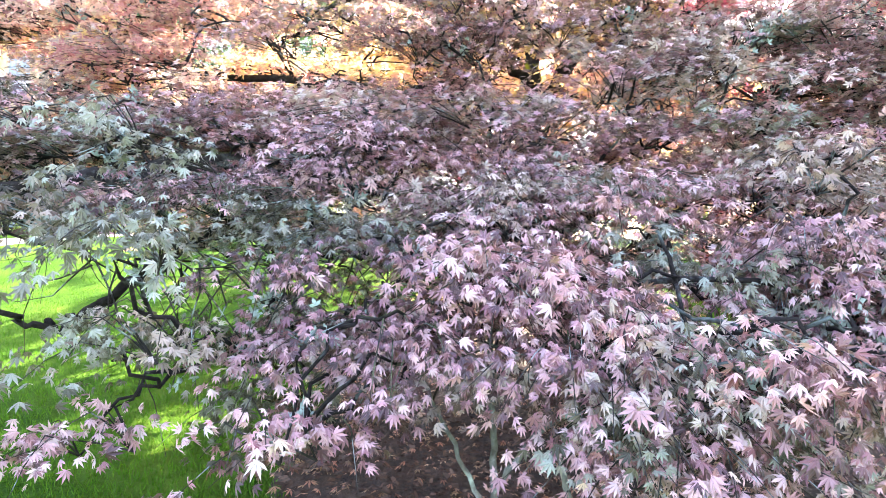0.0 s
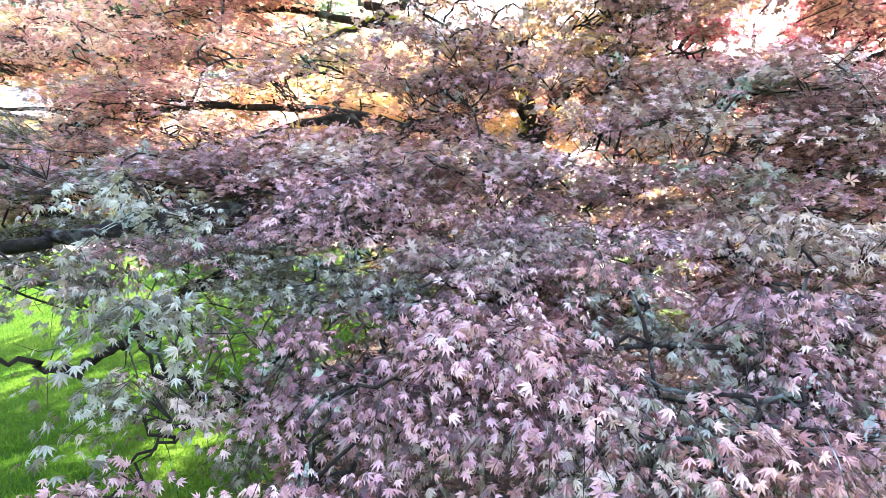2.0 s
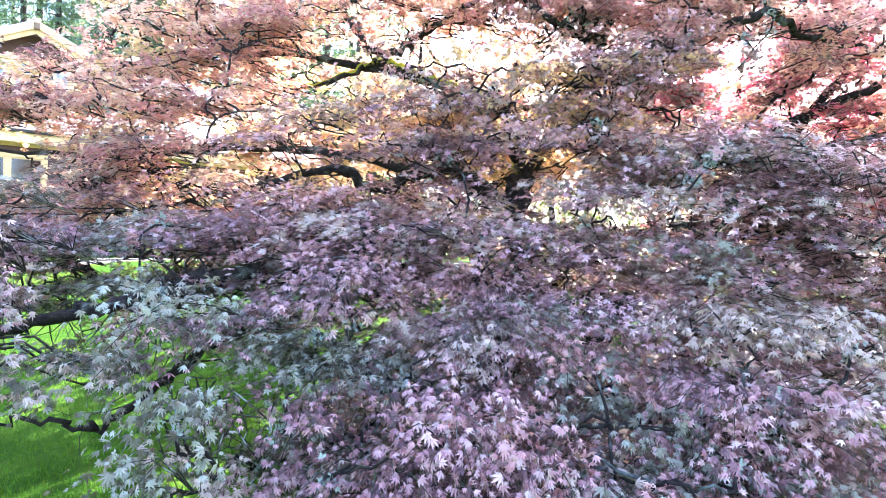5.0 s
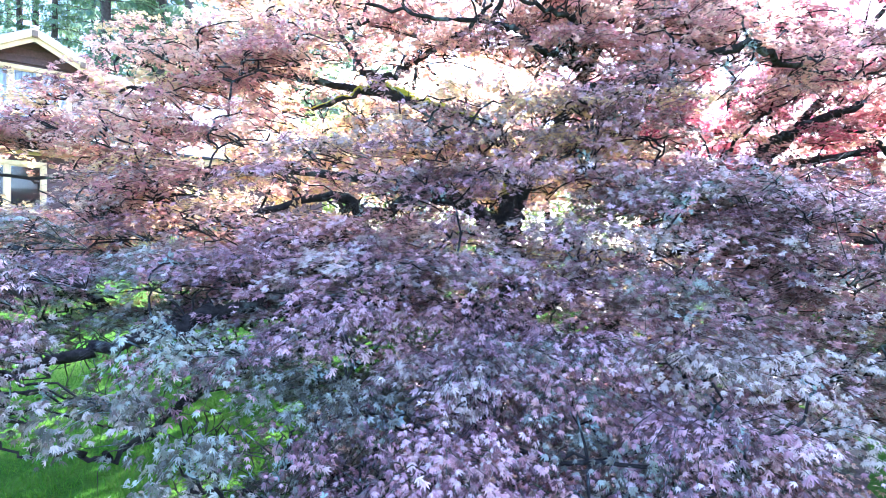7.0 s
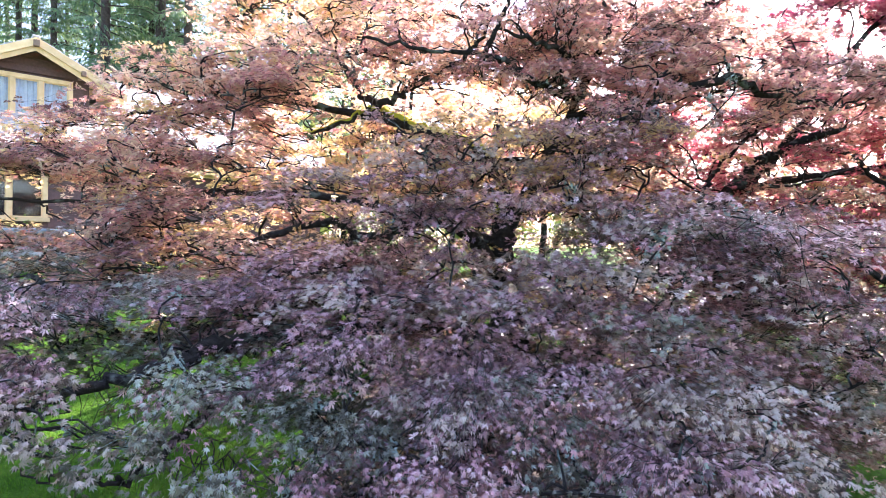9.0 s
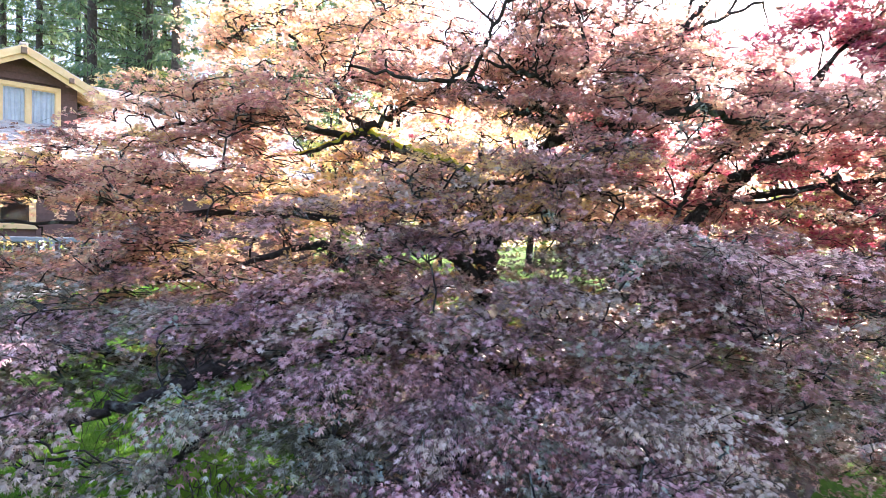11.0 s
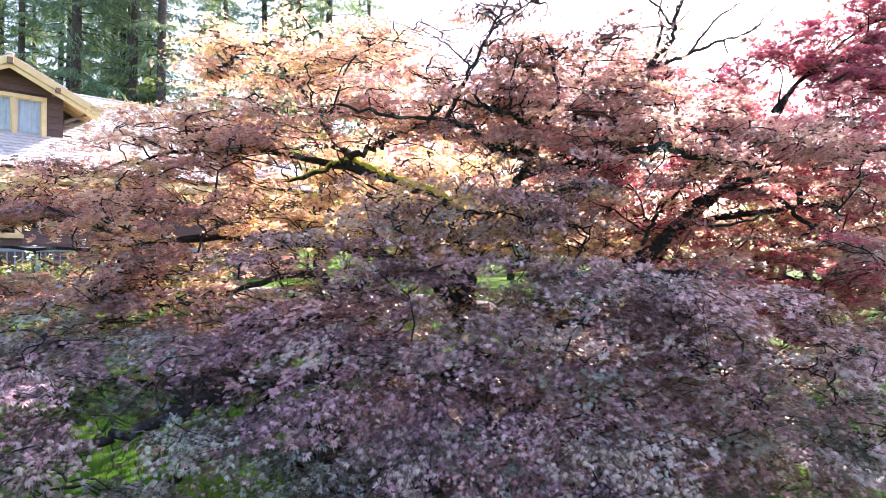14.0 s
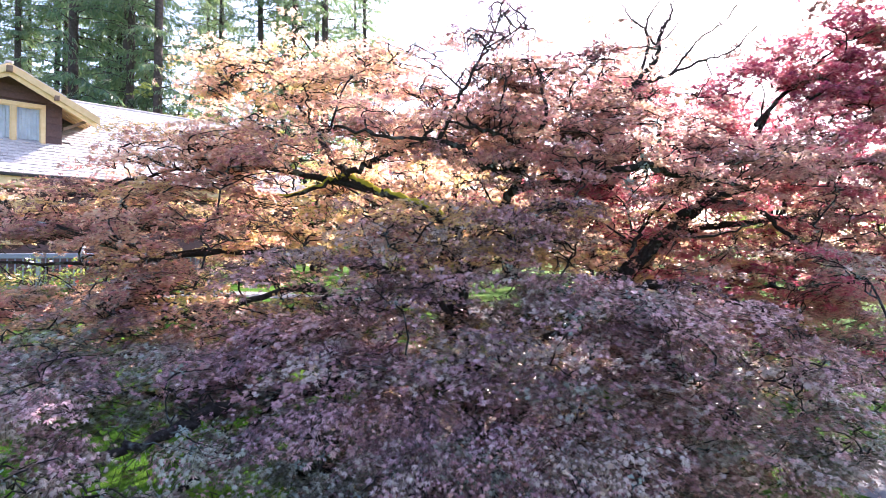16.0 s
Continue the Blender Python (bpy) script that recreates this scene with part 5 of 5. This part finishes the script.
def lay_shakes(parent, origin, along, upslope, length, run, skip, single_from, seed):
    """Courses of shakes on a slope; those in the first stretch as single pieces, the rest as one sheet of pieces."""
    r = np.random.default_rng(seed)
    along, upslope = Vector(along).normalized(), Vector(upslope).normalized()
    normal = along.cross(upslope).normalized()
    if normal.z < 0:
        normal = -normal
    frame3 = np.array([along, upslope, normal]).T
    shared = []
    for w in (0.11, 0.15, 0.19, 0.23):
        v, f = shake_wedge(w - 0.008, 0.27)
        shared.append((w, mesh_from("shake", v, f, shake_mat)))
    V, F, n, made = [], [], 0, 0
    course, y = 0, -0.03
    while y < run - 0.1:
        x = r.uniform(0, 0.1)
        while x < length - 0.1:
            w, me = shared[int(r.integers(4))]
            lift = 0.004 + r.uniform(0, 0.008)
            yy = y + r.uniform(-0.012, 0.012)
            place = np.array(origin) + frame3 @ np.array([x, yy, lift])
            if not skip(place):
                if single_from[0] < x < single_from[1] and y < single_from[2] and made < 300:
                    ob = under(new("shake", me), parent)
                    m = Matrix((along, upslope, normal)).transposed().to_4x4()
                    m.translation = place
                    ob.matrix_basis = m
                    made += 1
                else:
                    v, f = shake_wedge(w - 0.008, 0.27)
                    V.append((frame3 @ v.T).T + place)
                    F.append(f + n)
                    n += len(v)
            x += w
        course += 1
        y += 0.165
    under(new("shake_sheet", mesh_from("shake_sheet", np.concatenate(V), np.concatenate(F), shake_mat)), parent)["kind"] = "stuff"


def in_dormer(p):
    return abs(p[0]) < 1.3 and p[1] > 0.48 and p[2] < 7.36 - 0.53 * abs(p[0]) + 0.1


lay_shakes(roof, (-6.0, -0.95, 4.50), (1, 0, 0), (0, 4.1, 2.86), 14.5, 5.02, in_dormer, (4.6, 8.2, 2.2), 71)
part("ridge_cap", boxed((-6.0, 3.12, 7.36), (8.5, 3.28, 7.44), 0.02), shake_mat, roof)

dormer = under(new("dormer_roof"), house)
for sg in (1, -1):
    edge = 2.09 * sg
    back = 3.15
    part("roof_deck", slab([(0, -0.05, 7.44), (edge, -0.05, 6.33), (edge, 1.75, 6.33), (0, back, 7.44)], 0.06), beam_mat, dormer)
    sin_, cos_ = 1.11 / 2.366, 2.09 / 2.366
    lay_shakes(dormer, (edge * 1.01, -0.07, 6.345), (0, 1, 0), (-sg * cos_, 0, sin_), 3.0, 2.33, lambda p, e=edge: p[1] > 1.75 + (1 - abs(p[0]) / 2.09) * 1.4, (9, 9, 0), 73 + sg)
    for nm, o0, o1, z0, thick, ext in (("bargeboard", -0.09, -0.05, 7.46, 0.20, 1.0), ("verge_board", -0.02, 0.03, 7.30, 0.17, 0.97), ("rafter", 0.16, 0.22, 7.36, 0.11, 0.97), ("rafter", 0.34, 0.40, 7.36, 0.11, 0.97)):
        bm = bmesh.new()
        e = edge * ext
        ze = z0 - 1.11 * ext
        vs = [bm.verts.new(p) for o in (o0, o1) for p in ((0, o, z0), (e, o, ze), (e, o, ze - thick), (0, o, z0 - thick))]
        for q in ((0, 1, 2, 3), (7, 6, 5, 4), (0, 4, 5, 1), (1, 5, 6, 2), (2, 6, 7, 3), (3, 7, 4, 0)):
            bm.faces.new([vs[i] for i in q])
        bmesh.ops.recalc_face_normals(bm, faces=bm.faces)
        part(nm, bm, trim_mat, dormer)
    for k in range(4):
        o = 0.62 + 0.30 * k
        part("rafter_tail", slab([(1.2 * sg, o, 6.74), (edge * 0.97, o, 6.31), (edge * 0.97, o + 0.07, 6.31), (1.2 * sg, o + 0.07, 6.74)], 0.10), trim_mat, dormer)
    part("purlin_end", boxed((sg * 1.05 - 0.06, -0.14, 6.66), (sg * 1.05 + 0.06, 0.5, 6.79), 0.012), beam_mat, dormer)
    bm = bmesh.new()
    for a, b in (((sg * 1.3, 0.52, 5.98), (sg * 1.95, 0.52, 6.34)),):
        vs = [bm.verts.new((x, o, z + h)) for x, _, z in (a, b) for o in (0.46, 0.54) for h in (-0.045, 0.045)]
        for q in ((0, 1, 3, 2), (4, 6, 7, 5), (0, 4, 5, 1), (2, 3, 7, 6), (1, 5, 7, 3), (0, 2, 6, 4)):
            bm.faces.new([vs[i] for i in q])
    bmesh.ops.recalc_face_normals(bm, faces=bm.faces)
    part("brace", bm, beam_mat, dormer)
    part("cheek_wall", slab([(sg * 1.27, 0.5, 6.66), (sg * 1.27, 2.4, 6.66), (sg * 1.15, 2.4, 6.66), (sg * 1.15, 0.5, 6.66)], 1.4), siding_mat, dormer)
part("ridge_beam", boxed((-0.07, -0.16, 7.22), (0.07, 0.6, 7.38), 0.012), beam_mat, dormer)
part("ridge_cap", boxed((-0.09, -0.08, 7.45), (0.09, 3.1, 7.52), 0.02), shake_mat, dormer)

# ---- porch rail and shrubs before the house ----
HM = house.matrix_basis


def at_house(s, off, z=None):
    p = HM @ Vector((s, off, 0))
    return Vector((p.x, p.y, float(ground_height(p.x, p.y)) if z is None else z))


railing = tagged(new("porch_railing"), "blue grey painted porch railing in front of the cottage", "railing")
railing.matrix_basis = HM.copy()
part("top_rail", boxed((-2.2, -2.06, 2.36), (4.2, -1.94, 2.48), 0.012), rail_mat, railing)
part("lower_rail", boxed((-2.2, -2.03, 1.62), (4.2, -1.97, 1.70), 0.008), rail_mat, railing)
for k in range(6):
    s = -2.2 + k * 1.26
    part("post", boxed((s, -2.05, 1.36), (s + 0.1, -1.95, 2.36), 0.008), rail_mat, railing)
for k in range(42):
    s = -2.05 + k * 0.15
    part("baluster", boxed((s, -2.015, 1.68), (s + 0.03, -1.985, 2.37)), rail_mat, railing)
porch = tagged(new("porch_floor", None), "grey boarded porch floor along the cottage wall", "porch")
porch.matrix_basis = HM.copy()
for k in range(11):
    part("plank", boxed((-2.4, -2.1 + k * 0.148, 1.27), (4.4, -2.1 + k * 0.148 + 0.14, 1.37), 0.004), beam_mat, porch)
lamp_post = tagged(new("porch_ornament", None), "small white painted finial on the porch railing", "ornament")
lamp_post.matrix_basis = HM @ Matrix.Translation((1.3, -2.0, 2.484))
bm = bmesh.new()
for z, r in ((0.0, 0.05), (0.05, 0.035), (0.13, 0.06)):
    bmesh.ops.create_cone(bm, cap_ends=True, segments=12, radius1=r, radius2=r * 0.8, depth=0.06, matrix=Matrix.Translation((0, 0, z + 0.03)))
part("finial", bm, white_mat, lamp_post)


def shrub(pos, w, h, seed, label, flower=None, mat=None, leaf=1.0):
    r = np.random.default_rng(seed)
    root = tagged(new("shrub"), label, "shrub", "shrubs before the house")
    root.matrix_basis = Matrix.Translation(pos)
    stems = []
    for _ in range(12):
        a, k = r.uniform(0, 6.28), r.uniform(0.3, 0.9)
        e = np.array([math.cos(a) * w * k, math.sin(a) * w * k, h * r.uniform(0.6, 1.0) * (1.1 - 0.5 * k)])
        stems.append((smooth_line([(0, 0, -0.03), e * np.array([0.4, 0.4, 0.6]), e], 4), np.linspace(0.014, 0.004, 9)))
    v, f = tubes(stems, 5)
    under(new("stem_growth", mesh_from("stem_growth", v, f, twig_mat, True)), root)["kind"] = "stuff"
    n = int(900 * w)
    a, k = r.uniform(0, 6.283, n), np.sqrt(r.uniform(0, 1, n))
    top = h * (1 - 0.75 * k ** 2.4) * (0.86 + 0.16 * np.sin(a * 3 + seed) + 0.1 * np.sin(a * 7))
    P = np.stack([np.cos(a) * w * k, np.sin(a) * w * k, top * r.uniform(0.35, 1.02, n) ** 0.7], 1)
    out = P * np.array([1, 1, 0.5]) + r.normal(0, 0.2, P.shape)
    oval = leaf_shape([(0, 1.0), (40, 0.6), (-40, 0.6)], 0.22, 0.2)
    under(new("foliage", leaves_mesh("foliage", oval, P, out + np.array([0, 0, -0.1]), r.normal(0, 0.5, P.shape) + np.array([0, 0, 1]), leaf * r.uniform(0.05, 0.09, n), mat or shrub_mat)), root)["kind"] = "stuff"
    if flower:
        m = int(26 * w)
        a, k = r.uniform(0, 6.283, m), np.sqrt(r.uniform(0, 0.9, m))
        P = np.stack([np.cos(a) * w * k, np.sin(a) * w * k, h * (1.03 - 0.75 * k ** 2.4)], 1)
        star = leaf_shape([(q, 1.0) for q in range(0, 360, 60)], 0.42, -0.2)
        under(new("blossom", leaves_mesh("blossom", star, P, r.normal(0, 1, P.shape) * np.array([1, 1, 0.2]), r.normal(0, 0.4, P.shape) + np.array([0.2, -0.5, 1]), r.uniform(0.035, 0.06, m), flower)), root)["kind"] = "stuff"
    return root


r_sh = np.random.default_rng(81)
for k in range(9):
    fl = (petal_white, petal_red, None)[k % 3]
    words = ("low green shrub with white blossoms by the porch", "low green shrub with red blossoms by the porch", "round green shrub by the porch railing")[k % 3]
    shrub(at_house(-2.2 + k * 0.8, -2.75 - r_sh.uniform(0, 0.4)), r_sh.uniform(0.42, 0.6), r_sh.uniform(0.85, 1.10), 90 + k, words, fl)
shrub(at_house(-0.45, -1.0, 1.37), 0.45, 1.5, 120, "tall bright green shrub beside the cottage window")

for k in range(26):
    x = -8 + k * 1.6
    y = 26 - 0.012 * max(0, x) ** 2 + 1.2 * math.sin(k * 2.1)
    shrub((x, y, float(ground_height(x, y))), r_sh.uniform(1.3, 1.8), r_sh.uniform(2.8, 4.4), 140 + k, "large rounded evergreen shrub at the end of the lawn", leaf=2.6)

# ---- small things on the ground ----
def grass():
    r = np.random.default_rng(131)
    n = 60000
    x, y = r.uniform(-6.5, 0.2, n), 0.3 + 8.4 * r.beta(1.6, 2.6, n)
    bx, by = (x - 1.25) / 2.7, (y - 4.7) / 2.85
    keep = bx ** 2 + by ** 2 > 1
    x, y = x[keep], y[keep]
    n = len(x)
    base = np.stack([x, y, ground_height(x, y) - 0.004], 1)
    a = r.uniform(0, 6.283, n)
    w = 0.0035 * np.stack([np.cos(a), np.sin(a), 0 * a], 1)
    h = r.uniform(0.025, 0.06, n)
    lean = np.stack([r.normal(0, 0.4, n), r.normal(0, 0.4, n), np.ones(n)], 1) * h[:, None]
    V = np.stack([base - w, base + w, base + lean], 1).reshape(-1, 3)
    return tagged(new("grass", mesh_from("grass", V, np.arange(3 * n).reshape(-1, 3), grass_mat)), "short bright green grass blades of the lawn", "grass", kind="stuff")


def litter():
    r = np.random.default_rng(133)
    n = 3200
    a, k = r.uniform(0, 6.283, n), np.sqrt(r.uniform(0, 1.25, n))
    x, y = 1.5 + 2.5 * k * np.cos(a), 4.5 + 3.1 * k * np.sin(a)
    keep = y > 1.3
    x, y = x[keep], y[keep]
    P = np.stack([x, y, ground_height(x, y) + 0.05], 1)
    N = np.array([0, 0, 1.0]) + r.normal(0, 0.25, P.shape)
    T = r.normal(0, 1, P.shape) * np.array([1, 1, 0.1])
    return tagged(new("leaf_litter", leaves_mesh("leaf_litter", FIVE, P, T, N, r.uniform(0.03, 0.05, len(P)), leaf_mats["amber"])), "fallen amber maple leaves scattered over the mulch", "fallen leaves", kind="stuff")


def chips():
    """Bits of bark that lie over the near edge of the bed."""
    r = np.random.default_rng(137)
    n = 5200
    x, y = r.uniform(-1.0, 2.2, n), r.uniform(1.7, 4.2, n)
    keep = ((x - 1.25) / 2.7) ** 2 + ((y - 4.7) / 2.85) ** 2 < 1.02
    x, y = x[keep], y[keep]
    P = np.stack([x, y, ground_height(x, y) + 0.045 + r.uniform(0, 0.012, len(x))], 1)
    sliver = (np.array([(-0.3, 0, 0), (0.3, 0, 0.05), (0.22, 1, 0.1), (-0.2, 0.9, 0)]), np.array([(0, 1, 2), (0, 2, 3)], np.int32))
    T = r.normal(0, 1, P.shape) * np.array([1, 1, 0.25])
    N = np.array([0, 0, 1.0]) + r.normal(0, 0.35, P.shape)
    chip_mat = leaf_material("bark_chip", [(0.0, (0.015, 0.010, 0.009)), (0.5, (0.06, 0.038, 0.030)), (0.85, (0.14, 0.09, 0.07)), (1.0, (0.26, 0.19, 0.15))], [(0.0, (0.1, 0.06, 0.05)), (1.0, (0.12, 0.08, 0.06))], 0.0, 0.9, spec=0.1)
    return tagged(new("bark_chips", leaves_mesh("bark_chips", sliver, P, T, N, r.uniform(0.015, 0.05, len(P)), chip_mat)), "dark brown bark chips loose on the bed", "bark chips", kind="stuff")


grass()
litter()
chips()
